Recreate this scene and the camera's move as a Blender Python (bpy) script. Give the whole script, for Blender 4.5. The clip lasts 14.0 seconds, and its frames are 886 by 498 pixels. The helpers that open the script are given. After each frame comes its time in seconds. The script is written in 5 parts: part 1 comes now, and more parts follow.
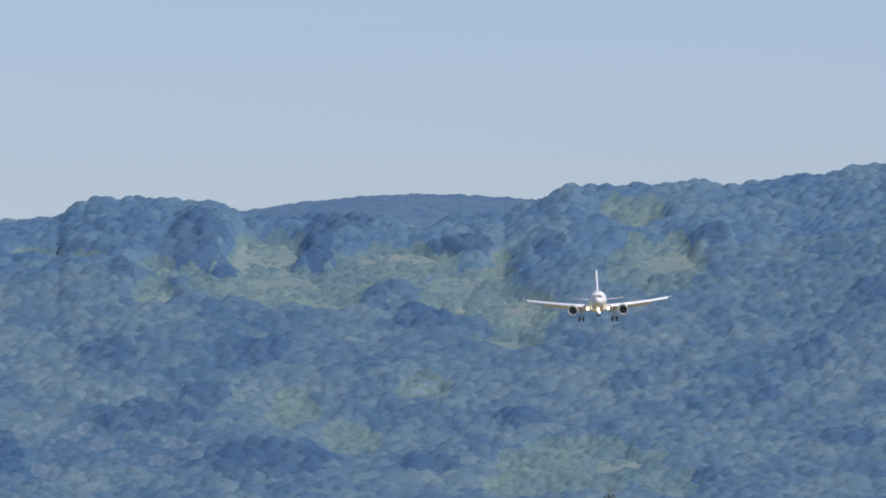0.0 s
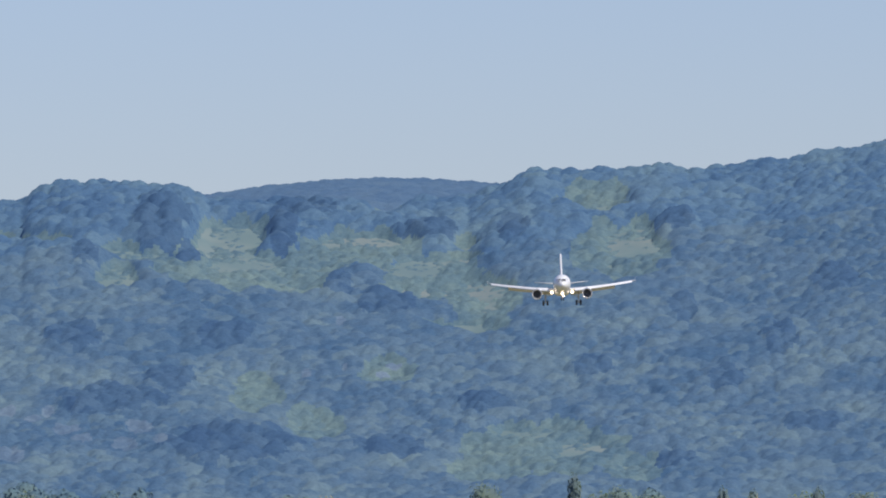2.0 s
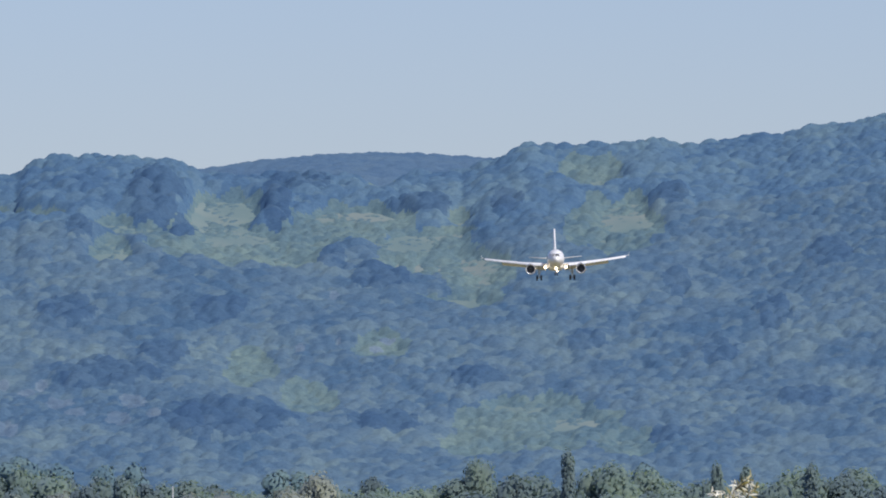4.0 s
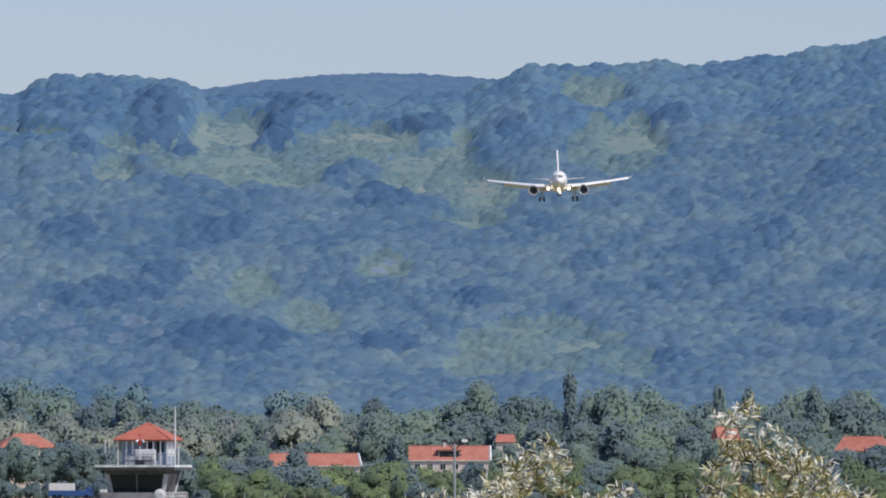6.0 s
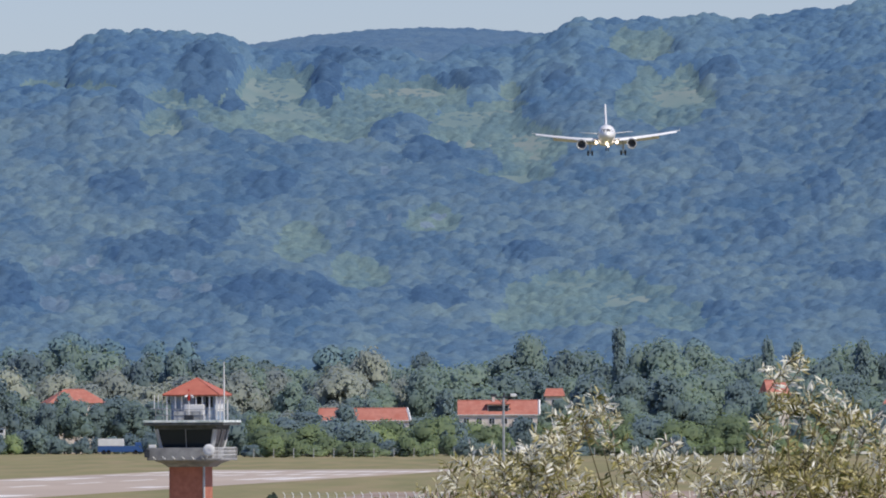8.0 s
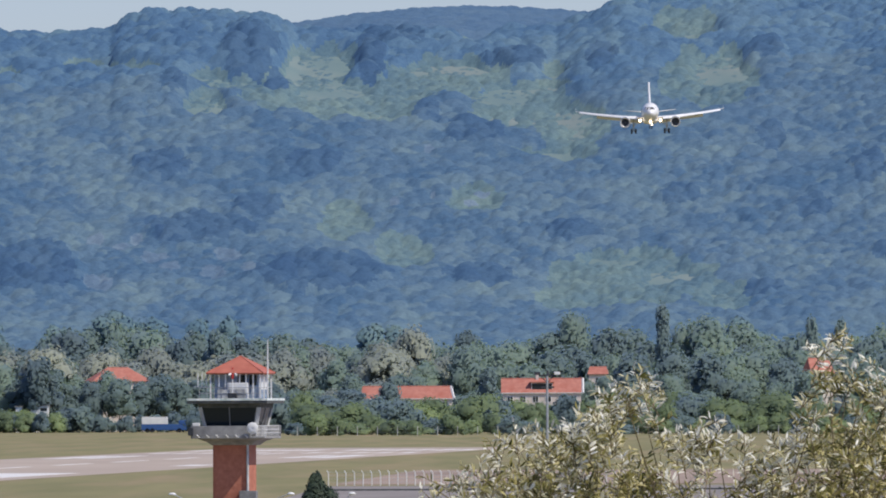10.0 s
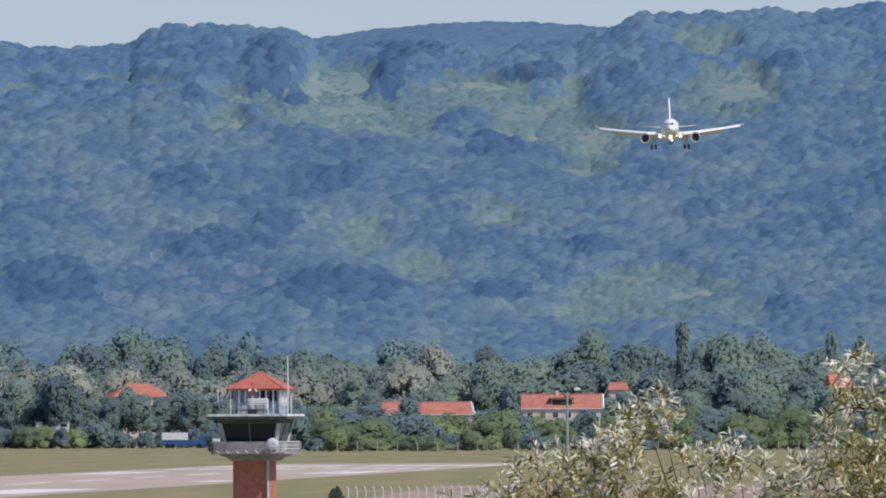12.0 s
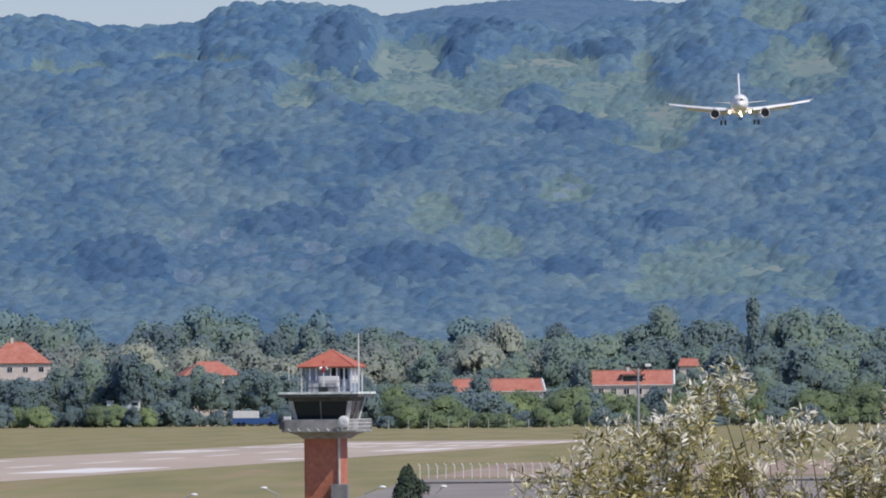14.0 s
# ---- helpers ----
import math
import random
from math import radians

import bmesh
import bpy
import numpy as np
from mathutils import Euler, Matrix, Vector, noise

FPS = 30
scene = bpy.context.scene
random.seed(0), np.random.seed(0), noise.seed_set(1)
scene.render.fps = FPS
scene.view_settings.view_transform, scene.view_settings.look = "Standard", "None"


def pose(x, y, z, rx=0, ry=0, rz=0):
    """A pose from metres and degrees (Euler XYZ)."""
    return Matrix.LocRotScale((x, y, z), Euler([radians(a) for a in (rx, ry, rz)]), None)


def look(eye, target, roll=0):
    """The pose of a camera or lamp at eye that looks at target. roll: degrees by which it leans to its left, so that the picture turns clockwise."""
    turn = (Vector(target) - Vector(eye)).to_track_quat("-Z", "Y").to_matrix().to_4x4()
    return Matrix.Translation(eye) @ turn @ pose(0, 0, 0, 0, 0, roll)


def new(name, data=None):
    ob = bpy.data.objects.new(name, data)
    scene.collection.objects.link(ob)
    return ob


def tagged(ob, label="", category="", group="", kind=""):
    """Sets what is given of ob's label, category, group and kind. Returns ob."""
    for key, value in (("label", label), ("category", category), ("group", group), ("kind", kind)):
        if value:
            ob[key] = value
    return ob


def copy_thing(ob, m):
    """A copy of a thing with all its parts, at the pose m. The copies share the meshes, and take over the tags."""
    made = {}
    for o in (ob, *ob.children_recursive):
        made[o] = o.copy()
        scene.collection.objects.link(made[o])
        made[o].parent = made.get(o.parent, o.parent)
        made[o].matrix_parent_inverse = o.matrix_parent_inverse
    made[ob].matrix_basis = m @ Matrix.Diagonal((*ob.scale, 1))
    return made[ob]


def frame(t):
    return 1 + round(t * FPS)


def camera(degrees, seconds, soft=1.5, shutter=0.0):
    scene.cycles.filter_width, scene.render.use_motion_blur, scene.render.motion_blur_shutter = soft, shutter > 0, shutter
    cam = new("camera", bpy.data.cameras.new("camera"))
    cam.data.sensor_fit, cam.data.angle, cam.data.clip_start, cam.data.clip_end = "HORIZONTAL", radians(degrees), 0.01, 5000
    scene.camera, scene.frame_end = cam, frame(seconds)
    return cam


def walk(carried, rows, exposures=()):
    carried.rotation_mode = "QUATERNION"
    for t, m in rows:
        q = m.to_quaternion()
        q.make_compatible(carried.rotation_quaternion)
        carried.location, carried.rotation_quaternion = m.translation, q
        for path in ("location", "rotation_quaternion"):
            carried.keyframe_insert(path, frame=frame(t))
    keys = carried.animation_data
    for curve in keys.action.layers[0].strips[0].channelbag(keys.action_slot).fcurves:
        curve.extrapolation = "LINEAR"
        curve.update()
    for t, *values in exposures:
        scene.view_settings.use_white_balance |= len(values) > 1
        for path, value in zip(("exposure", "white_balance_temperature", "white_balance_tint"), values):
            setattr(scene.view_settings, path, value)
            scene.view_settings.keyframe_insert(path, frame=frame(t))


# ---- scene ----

# ---------------------------------------------------------------- camera
EYE = (0.0, 0.0, 7.2)
cam = camera(5.144, 14.0, soft=1.9)
# seconds, then where the axis passes 1000 m out (x, z), then the lean
AIMS = (
    (0.0, 0.414, 41.793, -0.319), (0.5, -2.279, 40.563, -0.477), (1.0, -2.434, 40.137, -0.201),
    (1.5, 0.862, 39.861, -0.286), (2.0, 4.04, 40.112, -0.241), (2.5, 6.747, 39.977, -0.341),
    (3.0, 4.439, 38.493, -0.38), (3.2, 5.06, 38.163, -0.25), (5.3, 4.263, 33.249, -0.12),
    (5.5, 4.704, 31.787, -0.006), (6.0, 4.374, 29.536, -0.024), (6.5, 3.74, 29.247, 0.048),
    (7.0, -0.562, 28.586, 0.11), (7.5, 0.0, 27.945, 0.0), (8.0, -0.541, 24.917, -0.193),
    (8.5, -0.088, 24.55, -0.207), (9.0, -2.332, 22.963, -0.222), (9.2, -4.153, 22.867, -0.191),
    (11.3, -5.421, 22.417, -0.2), (11.5, -5.986, 23.708, -0.121), (12.0, -6.996, 24.318, -0.206),
    (12.5, -9.572, 24.742, -0.357), (13.0, -11.628, 22.967, -0.463), (13.5, -13.582, 21.602, -0.492),
    (14.0, -14.126, 22.034, -0.49))
walk(cam, [(t, look(EYE, (x, 1000.0, z), roll)) for t, x, z, roll in AIMS], ((0.0, -0.38), (14.0, -0.38)))

# ---------------------------------------------------------------- world and sun
SUN_AZ, SUN_EL = radians(122), radians(50)     # azimuth to the right of the line of view (+y)
world = bpy.data.worlds.new("sky")
scene.world = world
world.use_nodes = True
wn = world.node_tree.nodes
sky = wn.new("ShaderNodeTexSky")
sky.sky_type = 'NISHITA'
sky.sun_disc = False
sky.sun_elevation = SUN_EL
sky.sun_rotation = SUN_AZ
sky.altitude = 200
sky.air_density = 1.0
sky.dust_density = 0.4
sky.ozone_density = 1.5
wn["Background"].inputs[1].default_value = 0.12
clear_air = wn.new("ShaderNodeMix")
clear_air.data_type, clear_air.blend_type = 'RGBA', 'MULTIPLY'
clear_air.inputs[0].default_value = 1.0
clear_air.inputs[7].default_value = (0.83, 0.88, 1.21, 1)
world.node_tree.links.new(sky.outputs[0], clear_air.inputs[6])
world.node_tree.links.new(clear_air.outputs[2], wn["Background"].inputs[0])

lamp = bpy.data.lights.new("sun", 'SUN')
lamp.energy, lamp.angle, lamp.color = 4.8, radians(0.53), (1.0, 0.93, 0.83)
sun_dir = Vector((math.sin(SUN_AZ) * math.cos(SUN_EL), math.cos(SUN_AZ) * math.cos(SUN_EL), math.sin(SUN_EL)))
sun = new("sun", lamp)
sun.matrix_world = look(tuple(sun_dir * 500), (0, 0, 0))


# ---------------------------------------------------------------- materials
def material(name):
    m = bpy.data.materials.new(name)
    m.use_nodes = True
    return m, m.node_tree.nodes, m.node_tree.links, m.node_tree.nodes["Principled BSDF"]


def ramp(nodes, links, fac, stops):
    r = nodes.new("ShaderNodeValToRGB")
    el = r.color_ramp.elements
    while len(el) < len(stops):
        el.new(0.5)
    for e, (p, c) in zip(el, stops):
        e.position, e.color = p, (*c, 1)
    links.new(fac, r.inputs[0])
    return r.outputs[0]


def noise_fac(nodes, links, scale, detail=3, stretch=(1, 1, 1), rough=0.55):
    co = nodes.new("ShaderNodeTexCoord")
    mp = nodes.new("ShaderNodeMapping")
    mp.inputs["Scale"].default_value = stretch
    n = nodes.new("ShaderNodeTexNoise")
    n.inputs["Scale"].default_value, n.inputs["Detail"].default_value, n.inputs["Roughness"].default_value = scale, detail, rough
    links.new(co.outputs["Object"], mp.inputs[0])
    links.new(mp.outputs[0], n.inputs[0])
    return n.outputs[0]


def mixed(nodes, links, a, b, fac, mode='MIX'):
    m = nodes.new("ShaderNodeMix")
    m.data_type, m.blend_type = 'RGBA', mode
    for sock, v in ((m.inputs[0], fac), (m.inputs[6], a), (m.inputs[7], b)):
        if isinstance(v, bpy.types.NodeSocket):
            links.new(v, sock)
        elif isinstance(v, tuple):
            sock.default_value = (*v, 1)
        else:
            sock.default_value = v
    return m.outputs[2]


def bumped(nodes, links, p, fac, strength, distance):
    b = nodes.new("ShaderNodeBump")
    b.inputs["Strength"].default_value, b.inputs["Distance"].default_value = strength, distance
    links.new(fac, b.inputs["Height"])
    links.new(b.outputs[0], p.inputs["Normal"])


def surface(name, dark, light, scale, rough=0.7, metal=0.0, bump=0.0, depth=0.02, stretch=(1, 1, 1), stain=None, stain_scale=0.3):
    """Two-tone grain, an optional large-scale stain, and fine relief."""
    m, n, l, p = material(name)
    fine = noise_fac(n, l, scale, 5, stretch)
    col = ramp(n, l, fine, ((0.3, dark), (0.7, light)))
    if stain:
        big = noise_fac(n, l, stain_scale, 3, stretch)
        f = ramp(n, l, big, ((0.45, (0, 0, 0)), (0.7, (0.75, 0.75, 0.75))))
        col = mixed(n, l, col, stain, f)
    l.new(col, p.inputs["Base Color"])
    p.inputs["Roughness"].default_value, p.inputs["Metallic"].default_value = rough, metal
    if bump:
        bumped(n, l, p, fine, bump, depth)
    return m


def foliage(name, dark, mid, light, clear=0.0, patch=0.08, haze_sheen=0.0, big_mix=0.5, mottle=0.5, stand_mix=1.0):
    """Leaves: tone by leaf clump and by larger drifts; clear: share of light let through; haze_sheen: blue sheen that
    stands in for haze.
    """
    m, n, l, p = material(name)
    geo = n.new("ShaderNodeNewGeometry")
    tone = ramp(n, l, geo.outputs["Random Per Island"], ((0.0, dark), (0.5, mid), (1.0, light)))
    info = n.new("ShaderNodeObjectInfo")
    drift = noise_fac(n, l, patch, 3)
    tone2 = ramp(n, l, drift, ((0.32, dark), (0.52, mid), (0.7, light)))
    col = mixed(n, l, tone, tone2, big_mix)
    grain = noise_fac(n, l, mottle, 4, (1, 1, 1), 0.7)
    col = mixed(n, l, col, ramp(n, l, grain, ((0.35, dark), (0.65, light))), 0.6)
    bumped(n, l, p, grain, 0.25, 0.4 / mottle)
    stands = noise_fac(n, l, patch * 3.3, 3, (1, 0.6, 1))
    col = mixed(n, l, col, ramp(n, l, stands, ((0.36, (0.66, 0.72, 0.80)), (0.64, (1.28, 1.24, 1.12)))), stand_mix, 'MULTIPLY')
    own = ramp(n, l, info.outputs["Random"], ((0.0, (0.72, 0.74, 0.76)), (1.0, (1.2, 1.18, 1.1))))
    col = mixed(n, l, col, own, 1.0, 'MULTIPLY')
    l.new(col, p.inputs["Base Color"])
    p.inputs["Roughness"].default_value = 0.6
    p.inputs["Specular IOR Level"].default_value = 0.3
    # a blue sheen veils the leaf in place of haze
    if haze_sheen:
        p.inputs["Sheen Weight"].default_value = haze_sheen
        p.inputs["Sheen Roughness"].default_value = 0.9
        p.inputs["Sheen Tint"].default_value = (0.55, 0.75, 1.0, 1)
    if clear:
        t = n.new("ShaderNodeBsdfTranslucent")
        l.new(col, t.inputs[0])
        mx = n.new("ShaderNodeMixShader")
        mx.inputs[0].default_value = clear
        l.new(p.outputs[0], mx.inputs[1])
        l.new(t.outputs[0], mx.inputs[2])
        l.new(mx.outputs[0], n["Material Output"].inputs[0])
    return m


def canopy_leaves(name, dark, mid, light):
    """The leaves of a far wood: each crown has its own tone, stands differ in drifts, leaf clumps mottle them."""
    m, n, l, p = material(name)
    own = n.new("ShaderNodeAttribute")
    own.attribute_name = "crown_tone"
    col = ramp(n, l, own.outputs["Fac"], ((0.0, dark), (0.55, mid), (1.0, light)))
    stands = noise_fac(n, l, 0.03, 4, (1, 0.7, 1))
    col = mixed(n, l, col, ramp(n, l, stands, ((0.36, dark), (0.5, mid), (0.64, light))), 0.48)
    clumps = noise_fac(n, l, 0.95, 4, (1, 1, 1), 0.7)
    col = mixed(n, l, col, ramp(n, l, clumps, ((0.32, (0.82, 0.85, 0.89)), (0.68, (1.18, 1.15, 1.1)))), 1.0, 'MULTIPLY')
    l.new(col, p.inputs["Base Color"])
    p.inputs["Roughness"].default_value = 0.7
    p.inputs["Specular IOR Level"].default_value = 0.2
    bumped(n, l, p, clumps, 0.3, 0.5)
    t = n.new("ShaderNodeBsdfTranslucent")
    l.new(col, t.inputs[0])
    mx = n.new("ShaderNodeMixShader")
    mx.inputs[0].default_value = 0.2
    l.new(p.outputs[0], mx.inputs[1])
    l.new(t.outputs[0], mx.inputs[2])
    l.new(mx.outputs[0], n["Material Output"].inputs[0])
    return m


def plain(name, colour, rough=0.5, metal=0.0, grain=0.12, scale=3.0):
    dark = tuple(c * (1 - grain) for c in colour)
    light = tuple(min(1, c * (1 + grain)) for c in colour)
    return surface(name, dark, light, scale, rough, metal)


M = {}
M["grass"] = surface("airfield grass", (0.195, 0.185, 0.070), (0.275, 0.242, 0.105), 0.05, 0.9, bump=0.3, depth=0.2,
                     stretch=(3, 0.2, 1), stain=(0.34, 0.255, 0.14), stain_scale=0.045)
# hill pasture to distant ridge: aerial haze is put into these colours as blue
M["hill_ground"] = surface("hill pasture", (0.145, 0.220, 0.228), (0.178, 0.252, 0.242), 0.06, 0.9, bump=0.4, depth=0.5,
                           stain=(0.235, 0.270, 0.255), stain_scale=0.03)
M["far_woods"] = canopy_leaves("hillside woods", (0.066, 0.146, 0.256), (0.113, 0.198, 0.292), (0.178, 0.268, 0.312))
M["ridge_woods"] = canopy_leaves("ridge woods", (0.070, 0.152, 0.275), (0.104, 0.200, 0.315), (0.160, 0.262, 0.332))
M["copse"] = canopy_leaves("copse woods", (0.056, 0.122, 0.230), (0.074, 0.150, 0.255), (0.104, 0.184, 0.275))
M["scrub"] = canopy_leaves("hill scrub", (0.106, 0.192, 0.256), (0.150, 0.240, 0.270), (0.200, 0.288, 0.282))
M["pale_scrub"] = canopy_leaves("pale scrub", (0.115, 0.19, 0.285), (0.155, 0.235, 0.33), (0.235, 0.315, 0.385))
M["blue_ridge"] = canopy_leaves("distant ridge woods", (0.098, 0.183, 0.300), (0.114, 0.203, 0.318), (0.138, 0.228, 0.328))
# belt leaves: haze is put in by paler colour and blue sheen
M["broadleaf"] = foliage("broadleaf leaves", (0.21, 0.29, 0.199), (0.25, 0.332, 0.215), (0.296, 0.372, 0.23), 0.55, 0.06, haze_sheen=0.6, mottle=1.2, stand_mix=0.5)
M["dark_leaf"] = foliage("dark leaves", (0.151, 0.215, 0.181), (0.176, 0.241, 0.194), (0.208, 0.272, 0.206), 0.55, 0.06, haze_sheen=0.6, mottle=1.2, stand_mix=0.5)
M["willow"] = foliage("silver willow leaves", (0.323, 0.349, 0.276), (0.382, 0.403, 0.316), (0.462, 0.475, 0.376), 0.5, 0.06, haze_sheen=0.4, mottle=1.2, stand_mix=0.5)
M["hedge"] = foliage("hedge leaves", (0.237, 0.317, 0.143), (0.28, 0.361, 0.16), (0.331, 0.4, 0.176), 0.55, 0.06, haze_sheen=0.2, mottle=1.5, stand_mix=0.6)
M["near_leaf"] = foliage("glossy dark leaves", (0.035, 0.055, 0.045), (0.055, 0.08, 0.06), (0.08, 0.11, 0.075), 0.3, 0.8, mottle=3.0)
M["bark"] = surface("bark", (0.07, 0.055, 0.04), (0.14, 0.11, 0.085), 6, 0.9, bump=0.6, depth=0.03)
M["asphalt"] = surface("runway asphalt", (0.43, 0.345, 0.275), (0.54, 0.45, 0.365), 0.06, 0.85, stretch=(1, 0.2, 1),
                       stain=(0.38, 0.31, 0.265), stain_scale=0.03)
M["apron"] = surface("apron concrete", (0.235, 0.205, 0.185), (0.31, 0.275, 0.25), 0.12, 0.85, stretch=(1, 0.3, 1))
M["dirt"] = surface("dry soil", (0.30, 0.22, 0.17), (0.42, 0.32, 0.25), 0.08, 0.95, stretch=(1, 0.3, 1))
M["marking"] = surface("runway paint", (0.74, 0.72, 0.68), (0.88, 0.86, 0.83), 0.2, 0.7, stain=(0.6, 0.54, 0.49), stain_scale=0.15)
M["roof_tile"] = surface("red roof tile", (0.40, 0.145, 0.105), (0.52, 0.215, 0.16), 0.9, 0.75, bump=0.3, depth=0.05, stain=(0.40, 0.12, 0.08), stain_scale=0.4)
M["tower_roof"] = surface("tower roof sheet", (0.45, 0.14, 0.09), (0.54, 0.18, 0.12), 1.4, 0.6, stain=(0.40, 0.11, 0.075), stain_scale=0.8)
M["plaster"] = surface("pale plaster", (0.60, 0.53, 0.47), (0.74, 0.66, 0.60), 0.7, 0.85)
M["white_plaster"] = surface("white plaster", (0.70, 0.70, 0.69), (0.82, 0.82, 0.8), 0.7, 0.8)
M["brick_red"] = surface("red clinker facing", (0.42, 0.14, 0.085), (0.56, 0.215, 0.135), 3.0, 0.8, bump=0.25, depth=0.02,
                         stain=(0.34, 0.12, 0.08), stain_scale=0.5)
M["concrete"] = surface("weathered concrete", (0.25, 0.25, 0.25), (0.37, 0.365, 0.355), 2.5, 0.85, bump=0.2, depth=0.02, stain=(0.14, 0.14, 0.145), stain_scale=0.7)
M["pale_concrete"] = surface("pale concrete", (0.52, 0.52, 0.50), (0.70, 0.70, 0.68), 2.2, 0.8, stain=(0.34, 0.34, 0.33), stain_scale=0.9)
# near-black tone puts the overhang's shade into the tower's slab and lintel
M["dark_concrete"] = surface("kerb and slab-shade concrete", (0.05, 0.055, 0.055), (0.10, 0.105, 0.10), 2.0, 0.85, stain=(0.16, 0.17, 0.16), stain_scale=1.5)
M["flashing"] = surface("green stained flashing", (0.66, 0.76, 0.71), (0.95, 0.96, 0.94), 3.4, 0.6, stain=(0.24, 0.32, 0.28), stain_scale=1.8)
M["white_metal"] = surface("white painted metal", (0.80, 0.80, 0.79), (0.90, 0.90, 0.89), 2.0, 0.4)
M["blue_panel"] = surface("blue grey panel", (0.30, 0.40, 0.54), (0.42, 0.52, 0.64), 1.5, 0.5)
M["dark_metal"] = surface("dark metal", (0.035, 0.038, 0.045), (0.07, 0.075, 0.085), 3.0, 0.5, 0.3)
M["red_lamp"] = plain("red lamp glass", (0.45, 0.03, 0.02), 0.3)
M["steel"] = surface("galvanised steel", (0.38, 0.39, 0.40), (0.56, 0.57, 0.58), 4.0, 0.45, 0.6)
M["aircraft_white"] = surface("white aircraft paint", (0.80, 0.80, 0.80), (0.88, 0.88, 0.88), 0.6, 0.25)
M["aircraft_grey"] = surface("grey wing paint", (0.62, 0.63, 0.65), (0.74, 0.75, 0.77), 0.6, 0.3)
M["bare_metal"] = surface("polished lip", (0.7, 0.7, 0.72), (0.82, 0.82, 0.84), 2.0, 0.2, 0.9)
M["rubber"] = plain("tyre rubber", (0.02, 0.02, 0.022), 0.8)
M["blue_paint"] = plain("blue painted sheet", (0.035, 0.10, 0.28), 0.5)

glass, gn, gl, gp = material("dark tinted glass")
gp.inputs["Base Color"].default_value = (0.022, 0.030, 0.036, 1)
gp.inputs["Roughness"].default_value = 0.06
gp.inputs["IOR"].default_value = 1.45
gp.inputs["Specular IOR Level"].default_value = 0.3
M["glass"] = glass

beam, bn, bl, bp = material("landing light beam")
bp.inputs["Base Color"].default_value = (0.9, 0.85, 0.75, 1)
bp.inputs["Emission Color"].default_value = (1.0, 0.78, 0.55, 1)
bp.inputs["Emission Strength"].default_value = 7.0
M["landing_light"] = beam

def narrow_leaves(name, stops):
    """Thin glossy leaves, lit through, in tones that differ leaf by leaf."""
    m, n, l, p = material(name)
    g = n.new("ShaderNodeNewGeometry")
    col = ramp(n, l, g.outputs["Random Per Island"], stops)
    l.new(col, p.inputs["Base Color"])
    p.inputs["Roughness"].default_value = 0.4
    p.inputs["Specular IOR Level"].default_value = 0.25
    t = n.new("ShaderNodeBsdfTranslucent")
    l.new(col, t.inputs[0])
    mx = n.new("ShaderNodeMixShader")
    mx.inputs[0].default_value = 0.38
    l.new(p.outputs[0], mx.inputs[1])
    l.new(t.outputs[0], mx.inputs[2])
    l.new(mx.outputs[0], n["Material Output"].inputs[0])
    return m


# real silver leaves, but tip sun and inner shade are also in these tones
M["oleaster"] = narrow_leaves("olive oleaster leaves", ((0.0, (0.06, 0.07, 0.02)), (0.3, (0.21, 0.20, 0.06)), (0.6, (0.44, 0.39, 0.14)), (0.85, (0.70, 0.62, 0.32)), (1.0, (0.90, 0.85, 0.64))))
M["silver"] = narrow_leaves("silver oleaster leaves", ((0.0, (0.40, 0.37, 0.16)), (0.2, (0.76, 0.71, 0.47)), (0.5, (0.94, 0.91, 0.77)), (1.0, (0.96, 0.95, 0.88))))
M["twig"] = surface("oleaster twig", (0.15, 0.12, 0.06), (0.26, 0.21, 0.11), 30, 0.8)


# ---------------------------------------------------------------- mesh helpers
def part(name, bm, mat, parent, label="", smooth=False):
    """Link a bmesh as one mesh object under a thing or a part."""
    me = bpy.data.meshes.new(name)
    bmesh.ops.recalc_face_normals(bm, faces=bm.faces)
    for f in bm.faces:
        f.smooth = smooth
    bm.to_mesh(me)
    bm.free()
    me.materials.append(M[mat])
    ob = new(name, me)
    ob.parent = parent
    if label:
        tagged(ob, label)
    return ob


def array_mesh(name, verts, faces, mat):
    """A mesh from arrays of vertices and equal-sided faces."""
    me = bpy.data.meshes.new(name)
    verts, faces = np.asarray(verts, np.float32), np.asarray(faces, np.int32)
    k = faces.shape[1]
    me.vertices.add(len(verts))
    me.vertices.foreach_set("co", verts.ravel())
    me.loops.add(faces.size)
    me.loops.foreach_set("vertex_index", faces.ravel())
    me.polygons.add(len(faces))
    me.polygons.foreach_set("loop_start", np.arange(0, faces.size, k, dtype=np.int32))
    me.polygons.foreach_set("loop_total", np.full(len(faces), k, np.int32))
    me.update(calc_edges=True)
    me.materials.append(M[mat])
    return me


def thing(name, label, category, m=None, group=""):
    ob = new(name)
    ob.empty_display_size = 0.2
    if m is not None:
        ob.matrix_basis = m
    return tagged(ob, label, category, group)


def box(bm, x0, x1, y0, y1, z0, z1, bevel=0.0):
    m = Matrix.Translation(((x0 + x1) / 2, (y0 + y1) / 2, (z0 + z1) / 2)) @ Matrix.Diagonal((abs(x1 - x0), abs(y1 - y0), abs(z1 - z0), 1))
    made = bmesh.ops.create_cube(bm, size=1, matrix=m)
    if bevel:
        edges = {e for v in made["verts"] for e in v.link_edges}
        bmesh.ops.bevel(bm, geom=list(edges), offset=bevel, segments=2, affect='EDGES', profile=0.6)
    return bm


